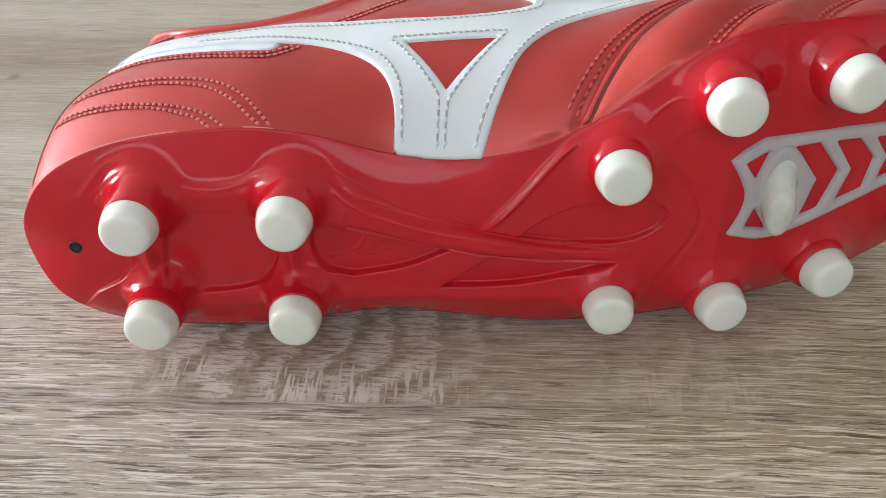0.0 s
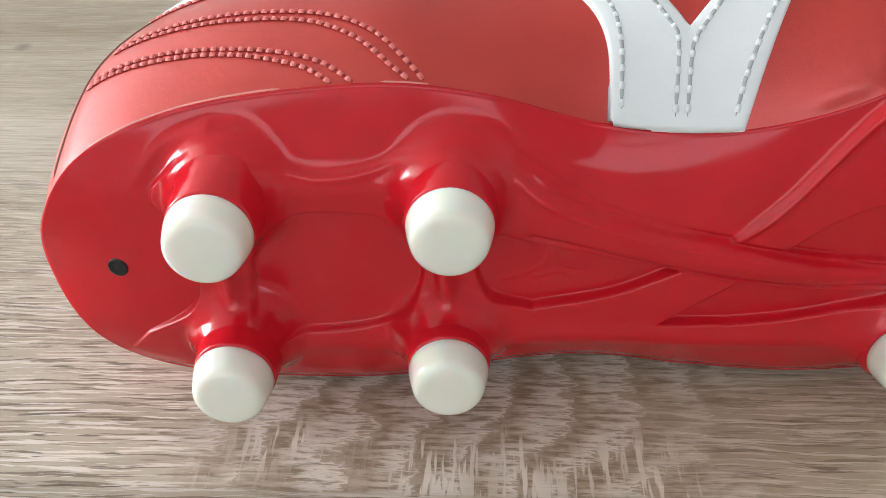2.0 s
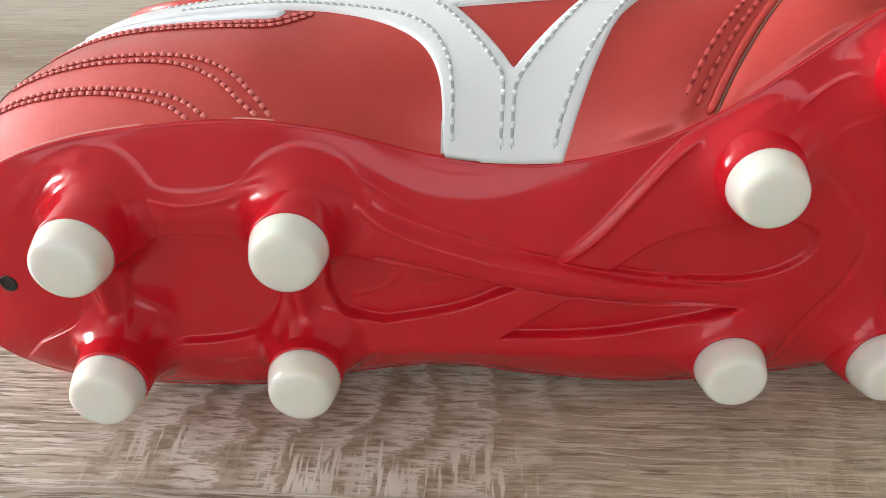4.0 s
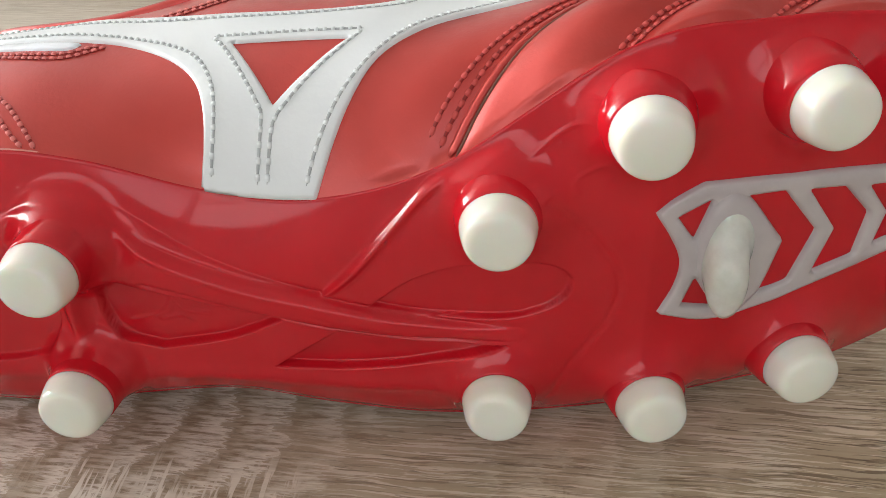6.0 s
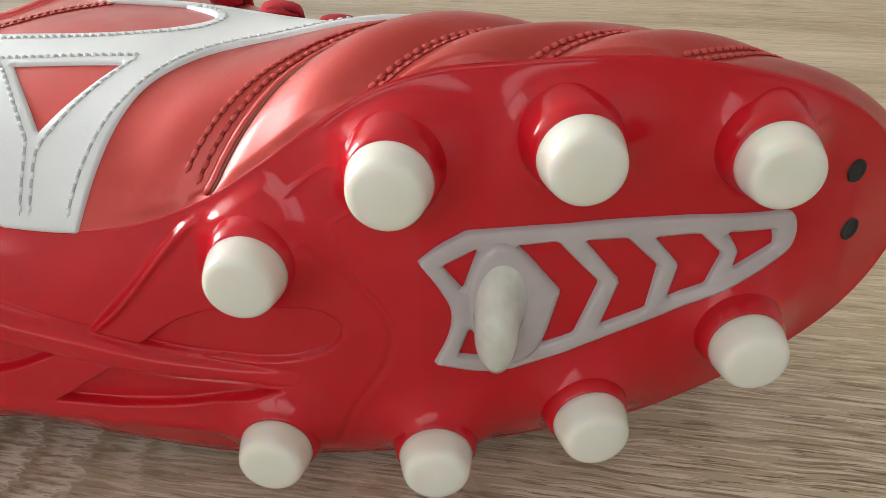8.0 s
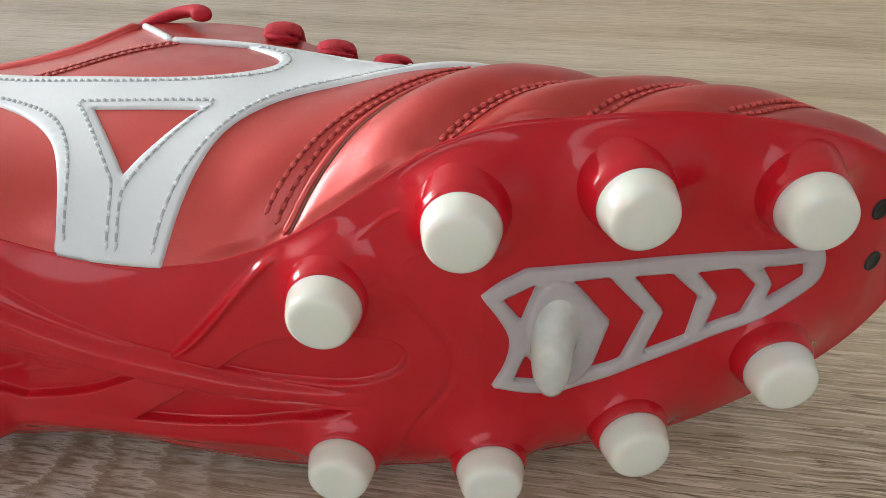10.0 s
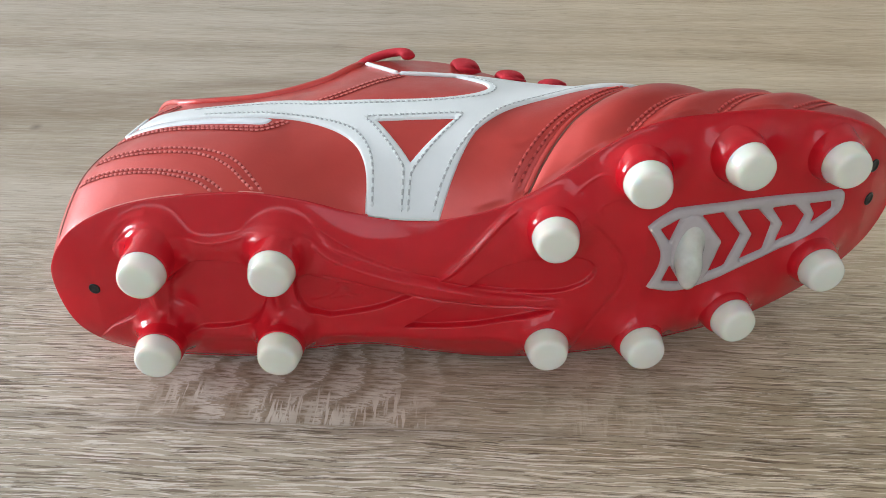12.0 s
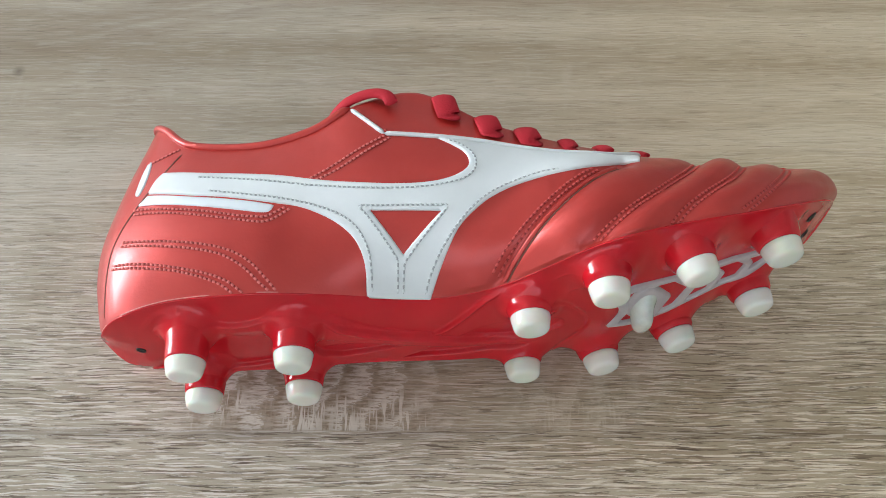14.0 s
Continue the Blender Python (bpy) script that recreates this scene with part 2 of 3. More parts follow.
# one small dark speck
speck = node(wood, "ShaderNodeVectorMath", operation="DISTANCE")
wire(wood, tc.outputs["Object"], speck.inputs[0])
speck.inputs[1].default_value = (-0.2215, 0.153, TABLE_H)
col = mix(wood, ramp(wood, speck.outputs["Value"], [(0.0012, grey(0.7)), (0.0025, grey(0))]), col, (0.10, 0.08, 0.06))
warm = step_in(calc(wood, "ADD", X, calc(wood, "MULTIPLY", calc(wood, "SUBTRACT", patch, 0.5), 0.15)), -0.12, 0.16)
col = mix(wood, 1.0, col, mix(wood, warm, (0.93, 0.945, 0.975), (1.04, 0.995, 0.90)), "MULTIPLY")
set_input(wood, "Base Color", col)
set_input(wood, "Roughness", ramp(wood, fine_lines, [(0.3, grey(0.52)), (0.6, grey(0.38))]))
bump(wood, calc(wood, "SUBTRACT", fine_lines, pore), 0.3, 0.0003)


# ---- building helpers ----
def mesh_of(name, verts, faces, mat, smooth=True):
    me = bpy.data.meshes.new(name)
    me.from_pydata([tuple(p) for p in verts], [], [tuple(f) for f in faces])
    me.materials.append(mat)
    if smooth:
        me.polygons.foreach_set("use_smooth", [True] * len(me.polygons))
    me.update()
    return me


def part(name, me, parent, label=""):
    ob = new(name, me)
    ob.parent = parent
    return tagged(ob, label)


def box(name, lo, hi, mat, bevel=0.0):
    bm = bmesh.new()
    bmesh.ops.create_cube(bm, size=1)
    for q in bm.verts:
        q.co = Vector([(lo[i] + hi[i]) / 2 + q.co[i] * (hi[i] - lo[i]) for i in range(3)])
    if bevel:
        bmesh.ops.bevel(bm, geom=bm.edges[:], offset=bevel, segments=3, affect="EDGES")
    me = bpy.data.meshes.new(name)
    bm.to_mesh(me)
    bm.free()
    me.materials.append(mat)
    return me


def spline(keys, n, closed=False):
    """n points of a Catmull-Rom curve through the keys, evenly by key."""
    k = np.array(keys, float)
    m = len(k)
    u = np.linspace(0, m if closed else m - 1, n, endpoint=not closed)
    i = np.minimum(u.astype(int), m - 1 if closed else m - 2)
    f = (u - i)[:, None]
    if closed:
        p0, p1, p2, p3 = k[(i - 1) % m], k[i % m], k[(i + 1) % m], k[(i + 2) % m]
    else:
        e = np.vstack([2 * k[0] - k[1], k, 2 * k[-1] - k[-2]])
        p0, p1, p2, p3 = e[i], e[i + 1], e[i + 2], e[i + 3]
    return 0.5 * (2 * p1 + (p2 - p0) * f + (2 * p0 - 5 * p1 + 4 * p2 - p3) * f**2 + (3 * p1 - p0 - 3 * p2 + p3) * f**3)


def even(pts, step):
    """The polyline resampled at even steps."""
    d = np.concatenate([[0], np.cumsum(np.linalg.norm(np.diff(pts, axis=0), axis=1))])
    n = max(2, int(round(d[-1] / step)) + 1)
    s = np.linspace(0, d[-1], n)
    return np.stack([np.interp(s, d, pts[:, j]) for j in range(pts.shape[1])], 1)


def grid_faces(rows, cols, wrap=False):
    out = []
    for r in range(rows if wrap else rows - 1):
        a, b = r * cols, ((r + 1) % rows) * cols
        out += [(a + c, a + c + 1, b + c + 1, b + c) for c in range(cols - 1)]
    return out


def lathe(profile, origin, axis, seg=40):
    """Verts and faces of a turned shape: profile rows are (radius, height along the axis)."""
    axis = Vector(axis).normalized()
    rot = axis.to_track_quat("Z", "Y").to_matrix()
    verts, faces = [], []
    for r, h in profile:
        for k in range(seg):
            a = 2 * math.pi * k / seg
            verts.append(Vector(origin) + rot @ Vector((r * math.cos(a), r * math.sin(a), h)))
    n = len(profile)
    for i in range(n - 1):
        for k in range(seg):
            k2 = (k + 1) % seg
            faces.append((i * seg + k, i * seg + k2, (i + 1) * seg + k2, (i + 1) * seg + k))
    faces.append(tuple((n - 1) * seg + k for k in range(seg)))
    return verts, faces


def smooth01(t):
    t = np.clip(t, 0, 1)
    return t * t * (3 - 2 * t)


# ---- the room: floor, walls with the window's opening, ceiling ----
F0 = -TABLE_H
T = 0.12
for nm, lo, hi, mt in (
    ("floor", (ROOM_X0 - T, ROOM_Y0 - T, F0 - 0.1), (ROOM_X1 + T, ROOM_Y1 + T, F0), floor_mat),
    ("ceiling", (ROOM_X0 - T, ROOM_Y0 - T, CEIL), (ROOM_X1 + T, ROOM_Y1 + T, CEIL + 0.1), ceiling_paint),
    ("wall_north", (ROOM_X0 - T, ROOM_Y1, F0), (ROOM_X1 + T, ROOM_Y1 + T, CEIL), plaster),
    ("wall_east", (ROOM_X1, ROOM_Y0, F0), (ROOM_X1 + T, ROOM_Y1, CEIL), plaster),
):
    tagged(new(nm, box(nm, lo, hi, mt)), "plain " + nm.split("_")[0] + " of the room", nm.split("_")[0], kind="structure")
for nm, win, span in (("wall_west", WEST_WIN, (ROOM_Y0, ROOM_Y1)), ("wall_south", SOUTH_WIN, (ROOM_X0 - T, ROOM_X1 + T))):
    wall = tagged(new(nm), "plain plastered wall with a window opening", "wall", kind="structure")
    for a0, a1, z0, z1 in ((span[0], win[0], F0, CEIL), (win[1], span[1], F0, CEIL), (win[0], win[1], F0, win[2]), (win[0], win[1], win[3], CEIL)):
        if nm == "wall_west":
            lo, hi = (ROOM_X0 - T, a0, z0), (ROOM_X0, a1, z1)
        else:
            lo, hi = (a0, ROOM_Y0 - T, z0), (a1, ROOM_Y0, z1)
        part("wall_piece", box("wall_piece", lo, hi, plaster), wall)

# window frames of white painted wood, each with a mullion and a transom
frame_white = material("white_painted_wood", (0.8, 0.8, 0.78), 0.35)
for nm, win, along_y in (("window_1", WEST_WIN, True), ("window_2", SOUTH_WIN, False)):
    window = tagged(new(nm), "white painted window frame with a mullion", "window", kind="structure")
    a0, a1, z0, z1 = win
    am, zt = (a0 + a1) / 2, z0 + 0.68 * (z1 - z0)
    for b0, b1, c0, c1 in ((a0, a0 + 0.06, z0, z1), (a1 - 0.06, a1, z0, z1), (am - 0.045, am + 0.045, z0 + 0.06, z1 - 0.06),
                           (a0 + 0.06, a1 - 0.06, z0, z0 + 0.06), (a0 + 0.06, a1 - 0.06, z1 - 0.06, z1),
                           (a0 + 0.06, am - 0.045, zt - 0.03, zt + 0.03), (am + 0.045, a1 - 0.06, zt - 0.03, zt + 0.03)):
        if along_y:
            lo, hi = (ROOM_X0 - 0.015, b0, c0), (ROOM_X0 + 0.03, b1, c1)
        else:
            lo, hi = (b0, ROOM_Y0 - 0.015, c0), (b1, ROOM_Y0 + 0.03, c1)
        part("window_frame", box("window_frame", lo, hi, frame_white, 0.004), window)

# ---- the table ----
table = tagged(new("table"), "light oak decor table top with long fine grain", "table")
table.location = (0, 0, -TABLE_H)
bpy.context.view_layer.update()
TX0, TX1, TY0, TY1 = -0.75, 1.25, -0.38, 0.92
def table_part(nm, lo, hi, bev):
    o = part(nm, box(nm, [a - b for a, b in zip(lo, table.location)], [a - b for a, b in zip(hi, table.location)], wood, bev), table)
    return o
table_part("tabletop", (TX0, TY0, -0.028), (TX1, TY1, 0), 0.0015)
for lx in (TX0 + 0.06, TX1 - 0.12):
    for ly in (TY0 + 0.06, TY1 - 0.12):
        table_part("leg", (lx, ly, -TABLE_H), (lx + 0.06, ly + 0.06, -0.028), 0.002)

# ---- the football boot, lying on its outer side ----
MM = 0.001
boot = tagged(new("football_boot"), "red leather football boot with white stripe, lying on its side", "football boot")

# stations from the back of the heel to the tip of the toe (mm): edge of the sole, low and high swell, top edge
INNER = [
    ((-140, -1.5, 33), (-145, 22, 36), (-142, 47, 40), (-129, 86, 46)),
    ((-137, -2.5, 46), (-141, 22, 49.5), (-138.5, 47, 50), (-127, 85, 51)),
    ((-127, -1, 58), (-130.5, 22, 62.5), (-129.5, 47, 59.5), (-121, 80, 56.5)),
    ((-108, 2, 65.5), (-110, 22, 71), (-110, 45, 69), (-108, 69, 63)),
    ((-80, 3.5, 69), (-80, 22, 75.5), (-80, 45, 75), (-82, 66, 68)),
    ((-60, 4.5, 67), (-58, 22, 74.8), (-58, 46, 77.8), (-60, 70, 72.5)),
    ((-38, 6.5, 60), (-36, 20, 74.3), (-36, 45, 81), (-43, 79, 76)),
    ((-16, 6, 59), (-13, 22, 77.5), (-12, 46, 82.7), (-20, 87, 73)),
    ((10, 7.5, 67), (12, 22, 81.5), (14, 44, 83), (8, 72, 74)),
    ((43, 13.4, 88.6), (44, 27, 92.5), (44, 46.5, 85.5), (40, 64.5, 70)),
    ((67, 18.8, 92), (68, 30.5, 92.5), (68, 49.5, 81.5), (66, 66.8, 59)),
    ((92, 24.0, 91), (94, 36.8, 89.5), (93, 53, 76.5), (89, 67.5, 45)),
    ((117, 33, 82), (119.5, 42.5, 80), (118.3, 54, 70), (112, 68.2, 45.5)),
    ((133, 42.5, 66.8), (136, 49, 66.5), (134, 56.5, 63), (127.5, 67, 47)),
    ((141, 49, 48), (143, 53, 49), (141, 57, 49), (136, 63.2, 48.5)),
]
OUTER_EDGE = [33, 21, 11, 4.5, 3, 6.5, 8, 6, 3.5, 3, 6, 12, 23.5, 35, 48]
OUTER_TOP = [46, 40, 34, 24, 18, 20, 26, 34, 40, 42, 42, 44, 44, 46, 48.5]
OUTER = []
for (f, a, b, t), ze, zt in zip(INNER, OUTER_EDGE, OUTER_TOP):
    w = 0 if ze == f[2] else 1
    low = max(0.4, ze - 2.6) if -115 < f[0] < 60 else ze + 3
    OUTER.append(((f[0] + (3 if w and f[0] < -120 else 0), f[1] - 3 * w, ze), (a[0] + (5 if w and f[0] < -115 else 0), a[1], a[2] if not w else low),
                  (b[0], b[1], b[2] if not w else max(4, ze + 7)), (t[0], t[1] + (2 if w else 0), zt)))
KNOTS = INNER + OUTER[-2:0:-1]
PER = 30
NU = PER * (len(INNER) - 1) + 1
RING = np.stack([spline([k[j] for k in KNOTS], PER * len(KNOTS), True) for j in range(4)], 1)


def loft_rows(ring, nv):
    """Rows of points from the sole's edge to the top edge."""
    w = np.linspace(0, 1, nv)
    k = ring
    e0, e1 = 2 * k[:, 0] - k[:, 1], 2 * k[:, 3] - k[:, 2]
    e0[:, 1] = k[:, 0, 1] - 8
    P = np.stack([e0, k[:, 0], k[:, 1], k[:, 2], k[:, 3], e1], 1)
    u = w * 3
    i = np.minimum(u.astype(int), 2)
    f = (u - i)[None, :, None]
    p0, p1, p2, p3 = P[:, i], P[:, i + 1], P[:, i + 2], P[:, i + 3]
    return 0.5 * (2 * p1 + (p2 - p0) * f + (2 * p0 - 5 * p1 + 4 * p2 - p3) * f**2 + (3 * p1 - p0 - 3 * p2 + p3) * f**3)


NV = 110
SHELL = loft_rows(RING, NV)
NR = len(RING)


def near_line(x, y, pts):
    """Distance from every (x, y) to a polyline, and how far along it (0 to 1)."""
    best, along = np.full(np.shape(x), 1e9), np.zeros(np.shape(x))
    n = len(pts) - 1
    for k in range(n):
        a, b = pts[k], pts[k + 1]
        d = b - a
        f = np.clip(((x - a[0]) * d[0] + (y - a[1]) * d[1]) / (d @ d + 1e-9), 0, 1)
        dist = np.hypot(x - a[0] - f * d[0], y - a[1] - f * d[1])
        along = np.where(dist < best, (k + f) / n, along)
        best = np.minimum(best, dist)
    return best, along


def inside(x, y, poly):
    """Even-odd test of every (x, y) against a closed outline."""
    x, y = np.asarray(x, float), np.asarray(y, float)
    res = np.zeros(x.shape, bool)
    j = len(poly) - 1
    for i in range(len(poly)):
        (xi, yi), (xj, yj) = poly[i], poly[j]
        if yi != yj:
            res ^= ((yi > y) != (yj > y)) & (x < (xj - xi) * (y - yi) / (yj - yi) + xi)
        j = i
    return res


def outline(*curves):
    """A closed outline out of smooth curves that meet in corners."""
    return np.vstack([spline(c, 10 * (len(c) - 1) + 1)[:-1] if len(c) > 2 else np.array(c[:-1], float) for c in curves])


def signed(x, y, poly):
    """Distance to a closed outline, positive inside."""
    d, _ = near_line(x, y, np.vstack([poly, poly[:1]]))
    return np.where(inside(x, y, poly), d, -d)


# seams of the forefoot, side view (mm)
SEAM_1 = spline([(10.5, 8.1), (13.7, 12.8), (18.3, 18.2), (25, 25.3), (34.1, 33.9), (44.6, 42.1), (54.7, 47.7)], 40)
SEAM_2 = spline([(40.3, 14), (46.7, 20), (55.5, 27.1), (64.5, 34), (79, 47), (86, 58)], 40)
SEAM_3 = spline([(66.6, 18.6), (71.7, 24.7), (79.1, 31), (92.4, 42), (103, 56)], 40)
SEAM_4 = spline([(91.1, 24.8), (99, 31.5), (112, 45), (120, 57)], 40)

tu = np.gradient(SHELL, axis=0)
tv = np.gradient(SHELL, axis=1)
nrm = np.cross(tu, tv)
nrm /= np.linalg.norm(nrm, axis=2, keepdims=True) + 1e-9
if nrm[NU // 2, NV // 2, 2] < 0:
    nrm = -nrm
dent = np.zeros(SHELL.shape[:2])
inner_half = np.zeros(SHELL.shape[:2])
inner_half[:NU] = 1
for seam, depth, width in ((SEAM_1, 1.3, 2.6), (SEAM_2, 1.9, 3.2), (SEAM_3, 1.7, 3.2), (SEAM_4, 0.9, 2.8)):
    dd, al = near_line(SHELL[..., 0], SHELL[..., 1], seam)
    dent -= inner_half * depth * np.exp(-((dd / width) ** 2))
    dent += inner_half * 0.5 * depth * np.exp(-(((dd - 9) / 6) ** 2))
# soft unevenness of hand-lasted leather
wave = np.sin(SHELL[..., 0] / 13 + SHELL[..., 1] / 9) * np.sin(SHELL[..., 1] / 15 - SHELL[..., 2] / 11)
dent += 0.22 * wave
dent *= smooth01(np.linspace(0, 1, NV) / 0.06)[None, :]
SHELL = SHELL + nrm * dent[..., None]

# sole: underside height along the length, and a slight lean across
SX = [-150, -125, -60, 0, 50, 75, 96, 115, 128, 150]
SY = [-6, -7.0, -4, 0, 4.5, 11.5, 20, 26, 30, 41]


def under(x, z):
    return np.interp(x, SX, SY) + 0.09 * (z - 42)


# studs: middle of the tip, length of the whole stud (mm)
STUDS = [
    (-102.2, -22.2, 53.8, 16), (-63.7, -19.0, 53.4, 16), (-102.8, -24.8, 22.7, 16), (-64.3, -21.5, 22.3, 16),
    (21.6, -7.4, 60.6, 11), (47.2, -3.2, 78.6, 11), (78.3, 3.6, 81.5, 11), (109.5, 13.0, 77.0, 11),
    (21.6, -10.8, 18.1, 11), (53.9, -7.0, 16.7, 11), (83.7, 0.4, 23.6, 11), (110.9, 10, 38.3, 11),
]


def stud_axis(x, z):
    slope = (under(x + 2.0, z) - under(x - 2.0, z)) / 4.0
    return Vector((0.75 * slope, -1, 0.09)).normalized()


# raised and sunken fields of the sole, in plan (x, z) in mm
RIB_TOP = [(-57, 58.5), (-46, 50.7), (-31, 44.7), (-14.8, 40.5), (-4.6, 38.1), (11.6, 34.9), (25.7, 33.0)]
RIB_LOW = [(-57.8, 46.1), (-42.4, 41.9), (-28.9, 37.6), (-12.8, 33.2), (4.8, 30.7), (24, 30.1)]
LOW_FIELD = outline([(-122, 22), (-112, 29), (-110, 37), (-111.5, 46), (-116, 51), (-113, 56), (-105, 61.6), (-96, 58.6), (-87.6, 56), (-78, 57), (-71, 59.8), (-64.4, 61), (-57, 58.5)], RIB_TOP[:4],
                    [(-14.5, 40.5), (-7.1, 47.7), (2, 58.1), (11.5, 70)], [(11.5, 70), (14, 90)], [(14, 90), (-100, 110)], [(-100, 110), (-170, 60)], [(-170, 60), (-150, -10)], [(-150, -10), (-122, 22)])
HEEL_OVAL = outline([(-99.9, 38.9), (-95.6, 46.8), (-86.5, 48.6), (-74.7, 47), (-70, 42), (-69.8, 33.4), (-74.9, 25.6), (-87, 23), (-97.8, 24.3), (-100.4, 31.3), (-99.9, 38.9)])
LOGO_FIELD = outline([(-59, 44.5), (-42.4, 40.4), (-28.9, 36.4), (-23.2, 34.7)], [(-23.2, 34.7), (-34.6, 29.9), (-49.4, 27.1)], [(-49.4, 27.1), (-57, 30), (-60, 37), (-59, 44.5)])
LENS_FIELD = outline([(-11.8, 31.8), (4.8, 29.4), (22.5, 28.9)], [(22.5, 28.9), (5.6, 23.9), (-10, 22), (-25.4, 22.2)], [(-25.4, 22.2), (-19.1, 26.7), (-11.8, 31.8)])
OVAL = outline([(-4.6, 38.3), (5.5, 45.3), (20.3, 49.1), (30.8, 47.9), (34.9, 44.1), (32.1, 38.9), (22.5, 35.6), (6.1, 36.4), (-4.6, 38.3)])
FORE_ARC = spline([(30.3, 62.7), (38.8, 54), (44, 45.4), (43.1, 36.3), (36.1, 23.8), (31.9, 13.3)], 40)
BRACKET_1 = spline([(38.3, 77.2), (33.6, 76), (27.1, 70.9)], 16)
BRACKET_2 = spline([(40.3, 70), (34.8, 66), (35.2, 63.3)], 16)
EMBLEM = (spline([(-55.2, 32.5), (-48.5, 34.8), (-46, 38.8)], 12), spline([(-46, 38.8), (-43.8, 35.3), (-39.1, 34.5)], 12), spline([(-49, 33), (-44.5, 34), (-42.2, 32.7)], 12))


def sunk(x, z, poly, depth, width=0.6):
    return -depth * smooth01((signed(x, z, poly) + 0.3) / width)


def relief(x, z):
    h = sunk(x, z, HEEL_OVAL, 1.6, 0.8)
    h += sunk(x, z, LOGO_FIELD, 2.5, 0.5) + sunk(x, z, LENS_FIELD, 2.5, 0.5) + sunk(x, z, OVAL, 1.7, 0.5)
    top, low = spline(RIB_TOP, 60), spline(RIB_LOW, 60)
    d, al = near_line(x, z, (top + low) / 2)
    half = np.interp(al, [0, 0.25, 0.5, 1], [7.5, 4.6, 3.4, 1.5])
    crest = np.clip(1 - (d / half) ** 2, 0, 1)
    h += np.interp(al, [0, 0.1, 0.7, 1], [0.3, 2.3, 2.0, 0.2]) * crest ** 0.5
    d, al = near_line(x, z, top[4:] - np.array([0.2, 1.2]))
    h += 0.6 * np.exp(-((d / 0.8) ** 2)) * (1 - al)
    for edge, dp, wd in ((top[6:], 0.6, 0.55), (low[6:], 0.7, 0.6)):
        d, al = near_line(x, z, edge)
        h -= dp * np.exp(-((d / wd) ** 2)) * smooth01((1 - al) * 5)
    # rims along the sunken waist
    d, al = near_line(x, z, spline([(-15, 40), (-7.1, 46.9), (2, 57.3), (11, 67)], 30))
    h += 1.1 * np.exp(-((d / 0.9) ** 2)) * smooth01(al * 4)
    d, al = near_line(x, z, spline([(-96, 58), (-87.6, 55.4), (-78, 56.3), (-71, 59), (-64.4, 60.2), (-57, 57.8), (-46, 50)], 40))
    h += 0.5 * np.exp(-((d / 0.8) ** 2))
    # webs between the heel studs
    for line, ht, wd in (([(-100, 53.5), (-65, 53.5)], 1.2, 3.2), ([(-100, 20), (-65, 20)], 1.3, 3.4), ([(-104, 50), (-104.5, 38), (-103, 24)], 2.6, 2.0), ([(-65, 50), (-65.5, 38), (-64.5, 24)], 2.6, 2.0),
                         ([(-64, 20), (-40, 19.5), (-10, 17.5), (20, 17)], 1.0, 3.0)):
        d, al = near_line(x, z, np.array(line, float))
        h += ht * np.exp(-((d / wd) ** 2))
    d, al = near_line(x, z, spline([(-104.9, 63.3), (-113.1, 60), (-121.6, 50.5)], 20))
    h += 1.0 * np.exp(-((d / 1.1) ** 2)) * (1 - al)
    d, al = near_line(x, z, spline([(-108, 27.5), (-114, 25.8), (-122.1, 22)], 20))
    h += 1.3 * np.exp(-((d / 1.4) ** 2)) * (1 - al)
    d, al = near_line(x, z, FORE_ARC)
    h -= 0.5 * np.exp(-((d / 0.6) ** 2))
    for b in (BRACKET_1, BRACKET_2):
        d, al = near_line(x, z, b)
        h += 0.2 * np.exp(-((d / 0.45) ** 2))
    for b in EMBLEM:
        d, al = near_line(x, z, b)
        h += 0.22 * np.exp(-((d / 0.5) ** 2))
    # flares round the studs
    for sx_, sy_, sz_, ln in STUDS:
        ax = stud_axis(sx_, sz_)
        bx, bz = sx_ - ax.x * (ln - 3), sz_ - ax.z * (ln - 3)
        d = np.hypot(x - bx, z - bz)
        rise, reach, cut = (7.2, 2.1, 13.5) if ln > 13 else (4.3, 3.2, 18)
        flare = rise * np.exp(-np.maximum(d - 7.4, 0) / reach) * smooth01((cut - d) / (cut - 9.5))
        h = np.maximum(h, 0) * smooth01((d - 8) / 5) + np.minimum(h, 0) * smooth01((d - 7.5) / 2) + flare
    return h


NQ = 150
sole_edge = spline([k[0] for k in KNOTS], 56 * len(KNOTS), True)
sx = np.clip(sole_edge[:, 0], -106, 100)
mid_z = np.interp(sx, [-106, -38, 10, 67, 100], [35, 34, 36, 47, 47])
r = np.linspace(1, 0, NQ) ** 0.92
out_dir = np.stack([sole_edge[:, 0] - sx, sole_edge[:, 2] - mid_z], 1)
out_dir /= np.linalg.norm(out_dir, axis=1, keepdims=True) + 1e-9
px = sx[:, None] + (sole_edge[:, 0] - sx)[:, None] * r
pz = mid_z[:, None] + (sole_edge[:, 2] - mid_z)[:, None] * r
base_y = under(px, pz) - sunk(px, pz, LOW_FIELD, 1.3, 0.6)
lift = np.maximum(sole_edge[:, 1][:, None] - base_y, 0)
py = base_y + lift * r**3.2 - relief(px, pz) * smooth01((1 - r) / 0.10)
SOLE = np.stack([px, py, pz], 2)
